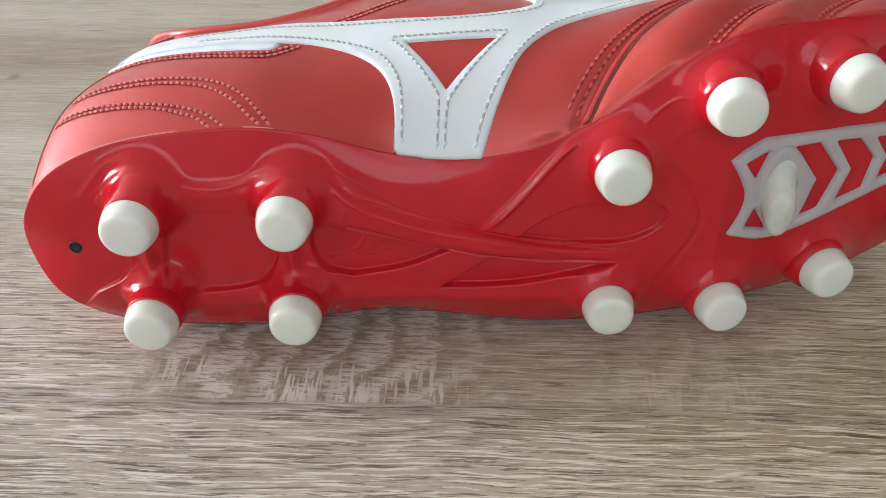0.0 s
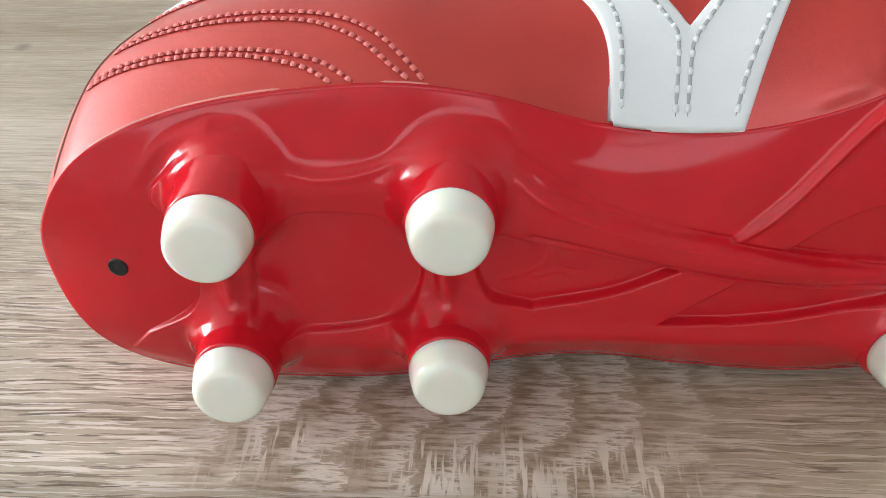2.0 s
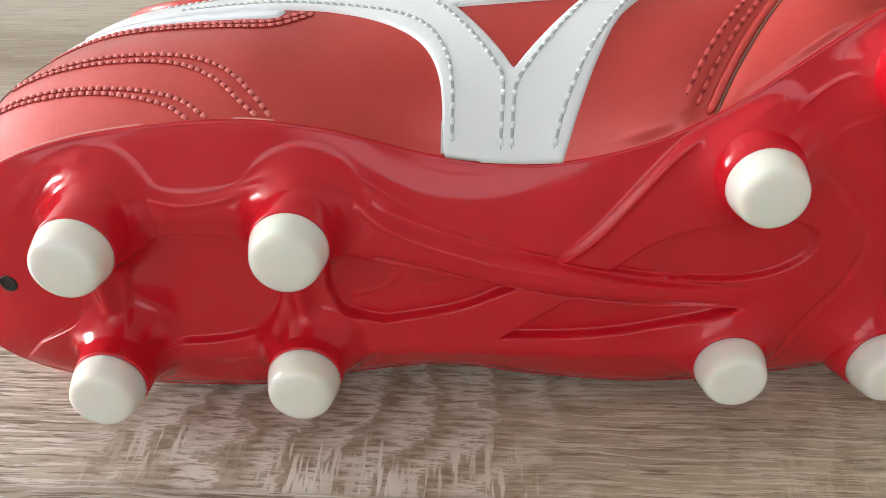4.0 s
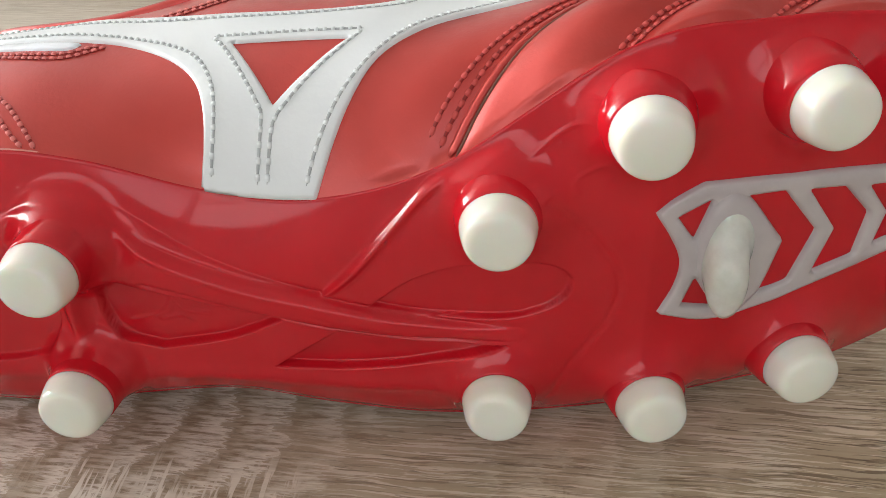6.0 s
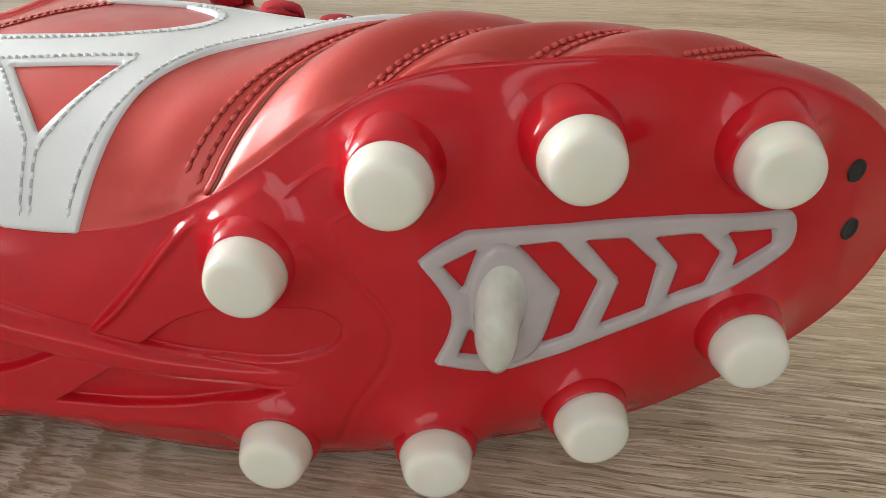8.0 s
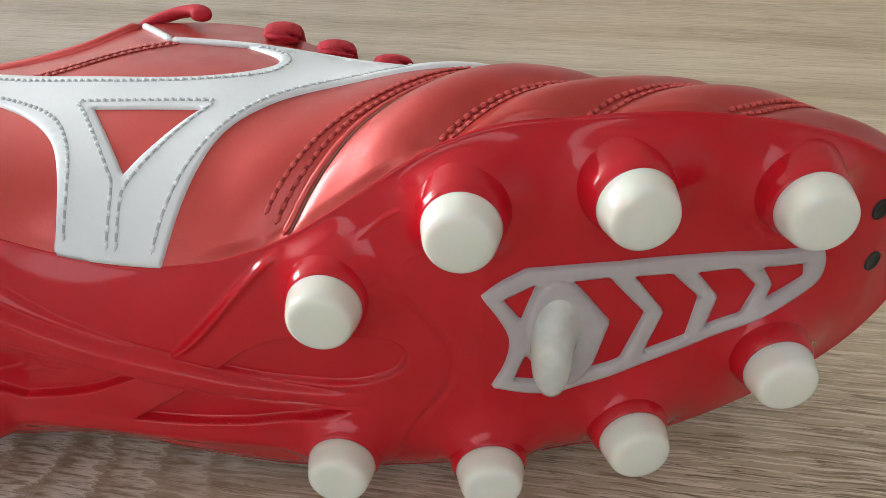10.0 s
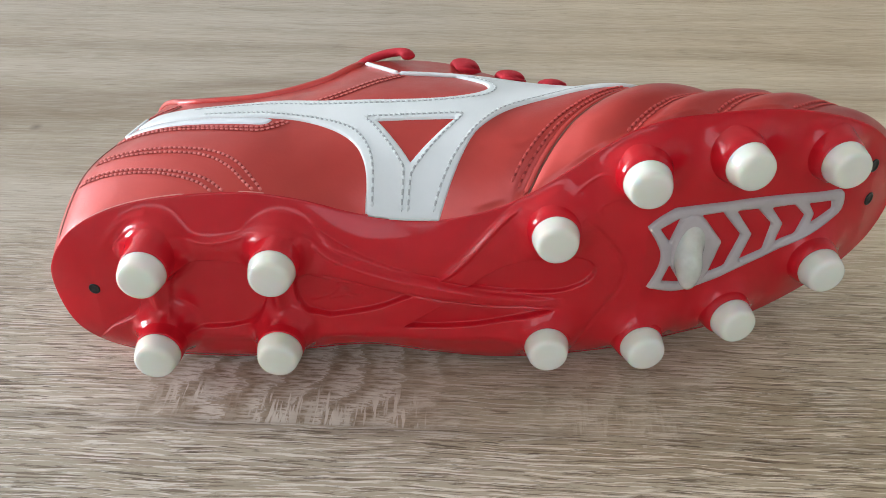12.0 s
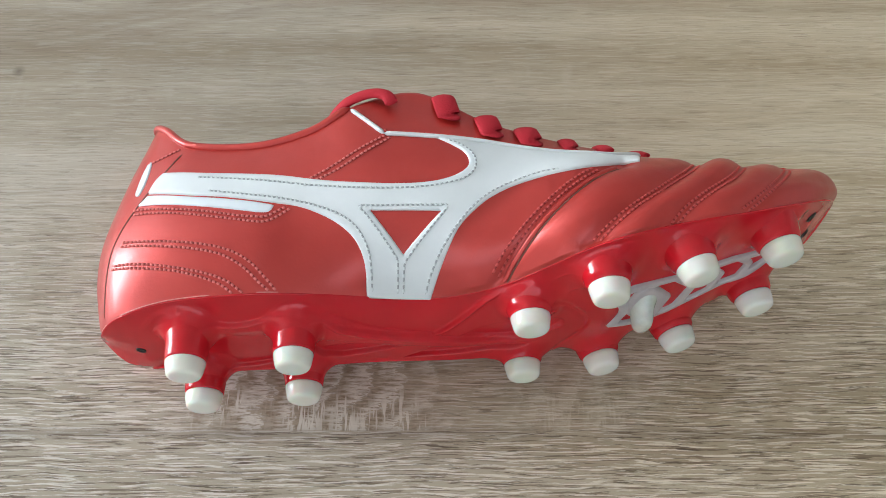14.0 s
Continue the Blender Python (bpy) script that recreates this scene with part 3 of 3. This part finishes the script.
# the rolled lip where the sole meets the leather
lip = []
for off, dy in ((-1.6, 0.6), (0.05, 0.7), (0.4, 0.4)):
    lip.append(np.stack([sole_edge[:, 0] + out_dir[:, 0] * off, sole_edge[:, 1] + dy, np.maximum(sole_edge[:, 2] + out_dir[:, 1] * off, 0.3)], 1))
SOLE = np.concatenate([np.stack(lip, 1), SOLE], 1)
SOLE[:, 3] += np.stack([out_dir[:, 0] * 0.4, 0 * sx, out_dir[:, 1] * 0.4], 1)
SOLE[..., 2] = np.maximum(SOLE[..., 2], 0.3)
sole_mesh = mesh_of("outsole", SOLE.reshape(-1, 3) * MM, grid_faces(len(SOLE), NQ + 3, True), plastic)
shell_faces = grid_faces(NR, NV, True)
upper_mesh = mesh_of("upper", SHELL.reshape(-1, 3) * MM, [f[::-1] for f in shell_faces], leather)
outsole = part("outsole", sole_mesh, boot, "glossy red moulded plastic outsole")
upper = part("upper", upper_mesh, boot, "red leather upper with stitched seams")
solid = upper.modifiers.new("thickness", "SOLIDIFY")
solid.thickness, solid.offset = 0.0016, -1 if upper_mesh.polygons[NV * 100].normal.z > 0 else 1

SHELL_TREE = BVHTree.FromPolygons([Vector(p) for p in SHELL.reshape(-1, 3)], shell_faces)
SOLE_TREE = BVHTree.FromPolygons([Vector(p) for p in SOLE.reshape(-1, 3)], grid_faces(len(SOLE), NQ + 3, True))


def on_side(x, y):
    """Place and normal on the inner side of the upper over (x, y), in mm."""
    p, n, _, _ = SHELL_TREE.ray_cast(Vector((x, y, 200)), Vector((0, 0, -1)))
    if p is None or p.z < 38:
        p, n, _, _ = SHELL_TREE.find_nearest(Vector((x, y, 78)))
    return p, n if n.z > 0 else -n


def on_sole(x, z):
    p, n, _, _ = SOLE_TREE.ray_cast(Vector((x, -100, z)), Vector((0, 1, 0)))
    if p is None:
        p, n, _, _ = SOLE_TREE.find_nearest(Vector((x, float(under(x, z)), z)))
    return p, n if n.y < 0 else -n


def panel(name, polys, place, thick, mat, parent, label="", grid=1.6, rim=0.7):
    """A thin sheet with rounded edges that follows a surface: outer outline first, then holes."""
    rings = [even(np.vstack([q, q[:1]]), 0.8)[:-1] for q in polys]
    allp = np.vstack([np.vstack([q, q[:1]]) for q in rings])
    pts, edges = [], []
    for q in rings:
        k = len(pts)
        pts += [tuple(a) for a in q]
        edges += [(k + i, k + (i + 1) % len(q)) for i in range(len(q))]
    nb = len(pts)

    def ok(xs, ys):
        res = inside(xs, ys, rings[0])
        for q in rings[1:]:
            res &= ~inside(xs, ys, q)
        return res

    def gap(xs, ys):
        return np.min([near_line(xs, ys, np.vstack([q, q[:1]]))[0] for q in rings], axis=0)

    cand = []
    for q in rings:
        t = np.roll(q, -1, 0) - np.roll(q, 1, 0)
        n = np.stack([-t[:, 1], t[:, 0]], 1) / (np.linalg.norm(t, axis=1, keepdims=True) + 1e-9)
        for dist in (0.3 * rim, rim):
            cand.append((np.vstack([q + n * dist, q - n * dist]), dist * 0.85))
    lo, hi = rings[0].min(0), rings[0].max(0)
    gx, gy = np.meshgrid(np.arange(lo[0], hi[0], grid), np.arange(lo[1], hi[1], grid))
    cand.append((np.stack([gx.ravel() + 0.13, gy.ravel() + 0.07], 1), rim + 0.4 * grid))
    for c, least in cand:
        keep = ok(c[:, 0], c[:, 1])
        c = c[keep]
        c = c[gap(c[:, 0], c[:, 1]) >= least]
        pts += [tuple(a) for a in c]
    res = delaunay_2d_cdt([Vector(p) for p in pts], edges, [], 0, 1e-4)
    vv = np.array([tuple(p) for p in res[0]])
    cen = np.array([vv[list(f)].mean(0) for f in res[2]])
    keep = ok(cen[:, 0], cen[:, 1])
    tris = [f for f, k in zip(res[2], keep) if k]
    gaps = gap(vv[:, 0], vv[:, 1])
    verts = []
    for (x, y), g in zip(vv, gaps):
        p, n = place(float(x), float(y))
        f = min(g / rim, 1.0)
        h = thick * math.sqrt(max(0, 1 - (1 - f) ** 2)) if g > 1e-3 else -0.35
        verts.append((p + n * h) * MM)
    return part(name, mesh_of(name, verts, tris, mat), parent, label)


def stitches(name, keys, place, mat, parent, pitch=1.75, length=1.5, width=0.5, up=0.25, label=""):
    """A row of raised stitches along a curve on a surface."""
    pts = even(spline(keys, 12 * len(keys)), pitch)
    verts, faces = [], []
    for k in range(len(pts) - 1):
        m = (pts[k] + pts[k + 1]) / 2
        d = pts[k + 1] - pts[k]
        d = d / (np.linalg.norm(d) + 1e-9)
        a, na = place(*map(float, m - d * length / 2))
        b, nb = place(*map(float, m + d * length / 2))
        ax = b - a
        if ax.length > 3 * length:
            continue
        n = (na + nb).normalized()
        side = ax.cross(n).normalized() * width
        mid = (a + b) / 2
        s = len(verts)
        for q, k1, k2 in ((a, 0.35, -0.15), (a.lerp(b, 0.25), 1, up), (a.lerp(b, 0.75), 1, up), (b, 0.35, -0.15)):
            o = q + n * k2
            verts += [(o + side * k1) * MM, (o + side * k1 * 0.6 + n * 0.26 * k1) * MM, (o - side * k1 * 0.6 + n * 0.26 * k1) * MM, (o - side * k1) * MM]
        for i in range(3):
            for j in range(3):
                faces.append((s + 4 * i + j, s + 4 * i + j + 1, s + 4 * i + j + 5, s + 4 * i + j + 4))
        faces += [(s, s + 1, s + 2, s + 3), (s + 12, s + 13, s + 14, s + 15)]
    row = part(name, mesh_of(name, verts, faces, mat), parent, label)
    got = [place(float(a), float(b)) for a, b in pts]
    # flat dark cord under the row: its colour stands in for shade
    tube("stitch_shade", [p + n * (up - 0.15) for p, n in got], 0.4 if mat is thread_white else 0.36, shade_grey if mat is thread_white else shade_red, row, 6, 0.5, [n for _, n in got])
    return row


def tube(name, pts, rad, mat, parent, seg=10, flat=1.0, normal=None, label=""):
    """A cord along points (mm); flat squeezes it along the normal."""
    pts = [Vector(p) for p in pts]
    verts, n = [], len(pts)
    for i, p in enumerate(pts):
        t = (pts[min(i + 1, n - 1)] - pts[max(i - 1, 0)]).normalized()
        nn = normal[i] if normal else Vector((0, 0, 1))
        s = t.cross(nn).normalized()
        q = s.cross(t).normalized()
        rr = rad * (0.25 if i in (0, n - 1) else 1)
        for k in range(seg):
            a = 2 * math.pi * k / seg
            verts.append((p + s * rr * math.cos(a) + q * rr * flat * math.sin(a)) * MM)
    faces = [(i * seg + k, i * seg + (k + 1) % seg, (i + 1) * seg + (k + 1) % seg, (i + 1) * seg + k) for i in range(n - 1) for k in range(seg)]
    faces += [tuple(range(seg)), tuple((n - 1) * seg + k for k in range(seg))]
    return part(name, mesh_of(name, verts, faces, mat), parent, label)


def surface_cord(name, keys, place, rad, mat, parent, up=0.0, flat=1.0, label=""):
    pts = even(spline(keys, 12 * len(keys)), 1.2)
    got = [place(float(a), float(b)) for a, b in pts]
    return tube(name, [p + n * up for p, n in got], rad, mat, parent, 8, flat, [n for _, n in got], label)


# studs
def stud(x, y, z, length):
    ax = stud_axis(x, z)
    base = Vector((x, y, z)) - ax * length
    cap = 6.6
    red = [(10.2, -6), (9.2, -2.5), (8.6, 0.5), (8.25, 2), (7.95, 3.2), (7.45, length - cap - 0.6), (7.25, length - cap - 0.1), (6.6, length - cap)]
    vs, fs = lathe([(a * MM, b * MM) for a, b in red], base * MM, ax)
    s = part("stud", mesh_of("stud", vs, fs, plastic), boot)
    h0 = length - cap
    white = [(6.6, h0), (7.1, h0 + 0.05), (7.25, h0 + 0.4), (7.1, h0 + 1.6), (6.8, h0 + 3.2), (6.5, h0 + 4.6), (6.2, h0 + 5.4), (5.75, h0 + 5.9), (5.1, h0 + 6.25), (4.2, h0 + 6.42), (2.8, h0 + 6.52), (1.4, h0 + 6.58), (0.3, h0 + 6.6)]
    vs, fs = lathe([(a * MM, b * MM) for a, b in white], base * MM, ax)
    part("stud_cap", mesh_of("stud_cap", vs, fs, stud_white), s, "milky white stud tip")


for row in STUDS:
    stud(*row)

# grey chevron plate with its blade-like middle stud
PLATE = outline([(49.5, 59.5), (53, 62.3), (57.9, 64.9)], [(57.9, 64.9), (77.8, 64.5), (98, 62.4), (112.4, 60.9)], [(112.4, 60.9), (115.1, 59.8), (116.1, 55.8), (115.1, 52.2), (111, 49.4)],
                [(111, 49.4), (96.1, 42.5), (80.6, 37.9), (66.2, 33.7)], [(66.2, 33.7), (60, 33.9), (51.9, 36.6)], [(51.9, 36.6), (54.6, 42.8), (55.2, 48.3), (53, 53.8), (49.5, 59.5)])
PLATE_HOLES = [
    [(53.8, 58.4), (59.9, 61.4), (57.3, 53.3)],
    [(66.6, 61.2), (73.3, 61.4), (81, 51.4), (77.2, 40.7), (70.4, 38.9), (74, 51)],
    [(78.2, 60.8), (85.2, 60), (91.3, 53), (90, 43.7), (81.8, 41.6), (84.8, 51.2)],
    [(90.4, 59.2), (98.2, 58.6), (102.7, 53.7), (100.5, 47.7), (93.7, 45.3), (95.2, 52.6)],
    [(103.4, 58.1), (111.4, 57.4), (112.1, 54.3), (105.1, 50.5), (105.8, 54.1)],
    [(56.5, 38.4), (58.5, 44.3), (62.9, 36.9)],
]
plate = panel("plate", [PLATE] + [np.array(h, float) for h in PLATE_HOLES], on_sole, 1.3, plate_grey, boot, "pearl grey plastic chevron plate", 2.0, 0.8)
rows_, seg_ = [(0.0, 5.6, 9.2), (1.6, 4.9, 8.9), (2.8, 4.4, 8.5), (5, 4.1, 7.8), (7, 3.8, 7.1), (8.2, 3.2, 6.2), (8.9, 2.0, 4.4), (9.2, 0.3, 1.0)], 32
base, _ = on_sole(63.6, 50)
vs, fs = [], []
for h, a, b in rows_:
    c = base + Vector((0.06 * h, -h, -0.62 * h + 0.5))
    vs += [(c + Vector((a * math.cos(2 * math.pi * k / seg_), 0, b * math.sin(2 * math.pi * k / seg_)))) * MM for k in range(seg_)]
fs = [(i * seg_ + k, i * seg_ + (k + 1) % seg_, (i + 1) * seg_ + (k + 1) % seg_, (i + 1) * seg_ + k) for i in range(len(rows_) - 1) for k in range(seg_)]
fs.append(tuple((len(rows_) - 1) * seg_ + k for k in range(seg_)))
part("blade_stud", mesh_of("blade_stud", vs, fs, plate_clear), boot, "cloudy grey translucent blade stud")

HUB = outline([(57.5, 52.8), (60.4, 61.2), (66, 61.8), (74.5, 51)], [(74.5, 51), (70.9, 38.6), (65.2, 35.8), (58.8, 44.3), (57.5, 52.8)])
panel("hub", [HUB], on_sole, 2.1, plate_grey, boot, "grey plastic hub under the blade stud", 2.0, 1.4)

# black plugs in heel and toe
for hx, hz, hr in ((-125, 36.6, 1.9), (126.2, 64.5, 2.3), (127.8, 51.8, 2.3)):
    p, n = on_sole(hx, hz)
    vs, fs = lathe([(a * MM, b * MM) for a, b in ((hr, -1), (hr, 0.25), (hr * 0.85, 0.35), (hr * 0.7, 0.1), (hr * 0.3, 0.12), (0.1, 0.15))], p * MM, n, 24)
    part("plug", mesh_of("plug", vs, fs, screw_black), boot, "small black round plug")

# white side stripe with its cut-out triangle
STRIPE = outline([(-117, 56), (-100.2, 52.8), (-82.2, 50.1), (-69, 47.8), (-56.2, 45.1), (-43.6, 43), (-27.2, 41.4), (-15.1, 41.6), (-7, 43.6), (-1.9, 47.1), (-0.8, 50.6), (-2.4, 54.8), (-6.9, 58.5), (-13.1, 62.2)],
                 [(-13.1, 62.2), (5.7, 59.9), (20.2, 57.4), (34.6, 55.2), (51.1, 54.2), (62, 54.8)], [(62, 54.8), (60.5, 49.1)],
                 [(60.5, 49.1), (55.9, 48.7), (45.1, 45.8), (34.9, 43.8), (25, 42), (15, 39.2), (6.9, 35), (0.8, 30), (-4.2, 24.8), (-8.1, 18.2), (-11.2, 12.5), (-13.2, 8.6), (-14.5, 6)],
                 [(-14.5, 6), (-27.6, 6.4), (-37.8, 6.4)], [(-37.8, 6.4), (-37.5, 10.2), (-38.2, 16), (-41.2, 22.1), (-46.3, 27), (-53.5, 31.3), (-61.8, 34.6), (-70, 36.1), (-78.5, 37.8), (-89.3, 40.1), (-104.9, 42.7), (-121.8, 46.9)],
                 [(-121.8, 46.9), (-119.9, 52.5), (-117, 56)])
TRIANGLE = np.array([(-35.6, 31.8), (-10.8, 30.4), (-24.1, 17.5)], float)
SLIVER = outline([(-121.6, 46.2), (-104.8, 42.2), (-89.3, 39.5), (-78.4, 37.3), (-70.6, 35.5)], [(-70.6, 35.5), (-72.2, 33), (-75.9, 32.6), (-84.3, 34.1), (-99.5, 37), (-111, 39.2), (-125.4, 42.2)], [(-125.4, 42.2), (-121.6, 46.2)])
panel("white_stripe", [STRIPE, TRIANGLE], on_side, 1.0, white_leather, boot, "white synthetic leather stripe with red triangle", 1.8)
panel("white_sliver", [SLIVER], on_side, 0.6, white_gloss, boot, "glossy bluish white strip under the stripe", 1.8)
HEEL_PATCH = outline([(-126.1, 64.8), (-124.2, 63.6), (-124.4, 54.2), (-126, 48.1), (-128.4, 49.2), (-127.8, 57.7), (-126.1, 64.8)])
panel("heel_patch", [HEEL_PATCH], on_side, 0.5, white_gloss, boot, "silvery white patch on the heel", 1.6)

for keys in (
    [(-101.9, 50.4), (-81.7, 46.9), (-68.7, 44.5), (-56, 42.3), (-37.4, 40), (-21.1, 39.3), (-9.1, 40.5), (-1, 43.6), (1.8, 48.8), (0.3, 54.3), (-3.8, 58.3), (-8.9, 60.5)],
    [(-96.3, 43.2), (-80.8, 40), (-68.1, 37.7), (-57.7, 35.3), (-47.4, 31.4), (-41.2, 27.1), (-37.1, 21), (-35.6, 15.2), (-35.6, 8.2)],
    [(-39.9, 33.7), (-24.1, 32.9), (-8.1, 32.3)],
    [(-39.9, 33.3), (-36.1, 29.3), (-27.1, 17.7), (-26, 15.9), (-26.3, 7.9)],
    [(-8.1, 31.7), (-11.5, 27.9), (-21.7, 17.3), (-23.6, 15.1), (-24.3, 7.9)],
    [(-16.3, 7.6), (-14.8, 11.3), (-11.5, 16.9), (-8.1, 21.5), (-3.2, 27.6), (3.9, 34.6), (12, 39.5), (23.1, 43.4), (31.1, 44.4)],
):
    stitches("stitching", keys, on_side, thread_white, boot, 1.75, 1.3, 0.48, 1.1, label="pale white thread stitching")
for keys in (
    [(-128.6, 26.6), (-117.4, 24.7), (-99.6, 22), (-87, 19), (-78.7, 14.8), (-72.7, 9.3), (-68.8, 5.2)],
    [(-129.1, 25.1), (-114.8, 22.5), (-99.4, 19.9), (-88.9, 17.3), (-80.6, 12.8), (-74.6, 7.5), (-71.3, 5.1)],
    [(-131.1, 18.2), (-118.7, 16.4), (-107.5, 14.2), (-94.8, 11.3), (-86.6, 8.4), (-82.5, 5.7), (-80.5, 4.3)],
    [(-132.4, 17.2), (-118.5, 14.8), (-105.3, 12.5), (-95.8, 9.9), (-88.6, 7.2), (-85.5, 5.1), (-84.1, 4.2)],
    [(-127, 40.6), (-110.6, 37.3), (-97, 34.7), (-84.1, 31.9), (-77.8, 31.1), (-73.7, 30.9), (-69.8, 32.9), (-66.5, 34.7)],
    [(-126.4, 38.4), (-110.2, 35.4), (-96.7, 32.7), (-83.9, 30.2), (-75.6, 28.9), (-71.6, 29.6), (-67.7, 32), (-64.8, 34.2)],
    [(-58.7, 45.6), (-50.2, 50.5), (-40.1, 57.8), (-31.4, 63.4)],
    [(-56.6, 44.7), (-48, 48.9), (-38, 56.2), (-29.4, 62.5)],
    [(-126.1, 63.5), (-120.3, 64.6), (-112.5, 67.8)],
):
    stitches("stitching", keys, on_side, thread_pink, boot, label="pinkish red thread stitching")
for seam, shifts in ((SEAM_1, (-2.0, -4.0)), (SEAM_2, (-0.9, 1.1)), (SEAM_3, (-0.9, 1.1)), (SEAM_4, (-0.9, 1.1))):
    for sh in shifts:
        stitches("stitching", [(a + sh, b + 0.35 * -sh) for a, b in seam[2:-4:4]], on_side, thread_red, boot, label="red thread stitching")
surface_cord("seam_fold", [(a + 0.4, b - 0.2) for a, b in SEAM_1[1:-1:3]], on_side, 1.0, leather, boot, 0.25, 0.7, label="folded leather edge of the seam")
surface_cord("cut_edge", [(a + 1.5, b - 0.7) for a, b in SEAM_1[1:-1:3]], on_side, 0.38, groove_brown, boot, -0.05, label="brown raw leather edge of the seam")
surface_cord("piping", [(-45.2, 76.7), (-38.6, 70.4), (-32, 64)], on_side, 0.9, white_leather, boot, 0.4, label="white leather piping")
surface_cord("piping", [(-32, 64), (-23.6, 63.4), (-13.1, 62.5), (5.7, 60.6), (20.2, 57.8), (34.7, 55.7), (51.3, 55.1), (63.8, 59.3)], on_side, 0.9, white_leather, boot, 0.4, label="white leather piping")
stitches("stitching", [(-43.7, 77.1), (-37.4, 70.9), (-31, 65.5), (-23.2, 64.8), (-12.7, 63.8), (5.8, 61.9), (20.4, 59.3), (34.9, 57.3)], on_side, thread_red, boot, label="red thread stitching")
surface_cord("heel_seam", [(-111.4, 65), (-117, 56), (-125.9, 41.3), (-132.6, 26.2), (-134.5, 14), (-135, 0.9)], on_side, 0.4, groove_brown, boot, -0.1, label="dark seam of the heel strip")

# rolled collar, tongue and laces
top_in = SHELL[:NU, -1]
k0 = int(np.argmin(abs(top_in[:, 0] + 43)))
rim_pts = top_in[0:k0:4]
tube("collar", [Vector(p) for p in rim_pts], 1.6, leather, boot, 10, label="rolled red leather collar edge")
top_out = SHELL[(-np.arange(NU)) % NR, -1]
tube("collar", [Vector(p) for p in top_out[0:k0:4]], 1.6, leather, boot, 10, label="rolled red leather collar edge")
ka, kb = int(np.argmin(abs(top_in[:, 0] + 44))), int(np.argmin(abs(top_in[:, 0] - 86)))
tv_, tf_ = [], []
cols = 13
for i in range(ka, kb, 3):
    a = Vector(top_in[i])
    b = Vector(top_out[min(i, len(top_out) - 1)])
    for j in range(cols):
        f = j / (cols - 1)
        p = a.lerp(b, f) + Vector((0, 5.0 * math.sin(math.pi * f) - 1.2, 0))
        tv_.append(p * MM)
part("tongue", mesh_of("tongue", tv_, grid_faces(len(tv_) // cols, cols), leather), boot, "padded red leather tongue")
for lx in (-10, 6, 21, 36, 50, 65):
    i = int(np.argmin(abs(top_in[:, 0] - lx)))
    a, b = Vector(top_in[i]), Vector(top_out[min(i + 10, len(top_out) - 1)])
    eye = Vector(SHELL[i, int(NV * 0.93)])
    size = 1.0 if lx < 30 else 0.7
    pts = spline([eye + Vector((1, -1.5, 0.3)), eye + Vector((0.5, -0.6, 1.8 * size)), a + Vector((0, 0.4 * size, 1.2 * size)), a.lerp(b, 0.25) + Vector((-2, 3.6 * size, 0)), a.lerp(b, 0.6) + Vector((-4, 5.4 * size, 0)), b + Vector((-5, 3, 0))], 26)
    tube("lace", [Vector(p) for p in pts], 4.6 * size, lace_red, boot, 12, 0.38, [Vector((0, 0.5, 0.85))] * 26, "red woven shoelace")
pts = spline([(-55, 76, 66), (-52, 78.5, 70.5), (-47, 81.5, 74.5), (-40, 83.3, 77), (-34.5, 82.8, 78.5), (-31, 80.5, 79.5), (-29.5, 77, 79.5)], 30)
tube("lace", [Vector(p) for p in pts], 2.6, lace_red, boot, 12, 0.6, [Vector((0, 0.35, 0.93))] * 30, "red woven shoelace loop")

# pale line of glue between sole and leather, broken here and there
keep = np.sin(np.arange(len(sole_edge)) * 0.11) + 0.6 * np.sin(np.arange(len(sole_edge)) * 0.043 + 1)
run = []
for i in range(0, 56 * (len(INNER) - 1), 4):
    if keep[i] > -0.55 and sole_edge[i, 0] < 18:
        p = sole_edge[i]
        run.append(Vector((p[0] + out_dir[i, 0] * 0.25, p[1] + 0.85, p[2] + out_dir[i, 1] * 0.25)))
    else:
        if len(run) > 3:
            tube("glue_line", run, 0.28, glue_line, boot, 6, label="thin pale line of glue")
        run = []
if len(run) > 3:
    tube("glue_line", run, 0.28, glue_line, boot, 6, label="thin pale line of glue")
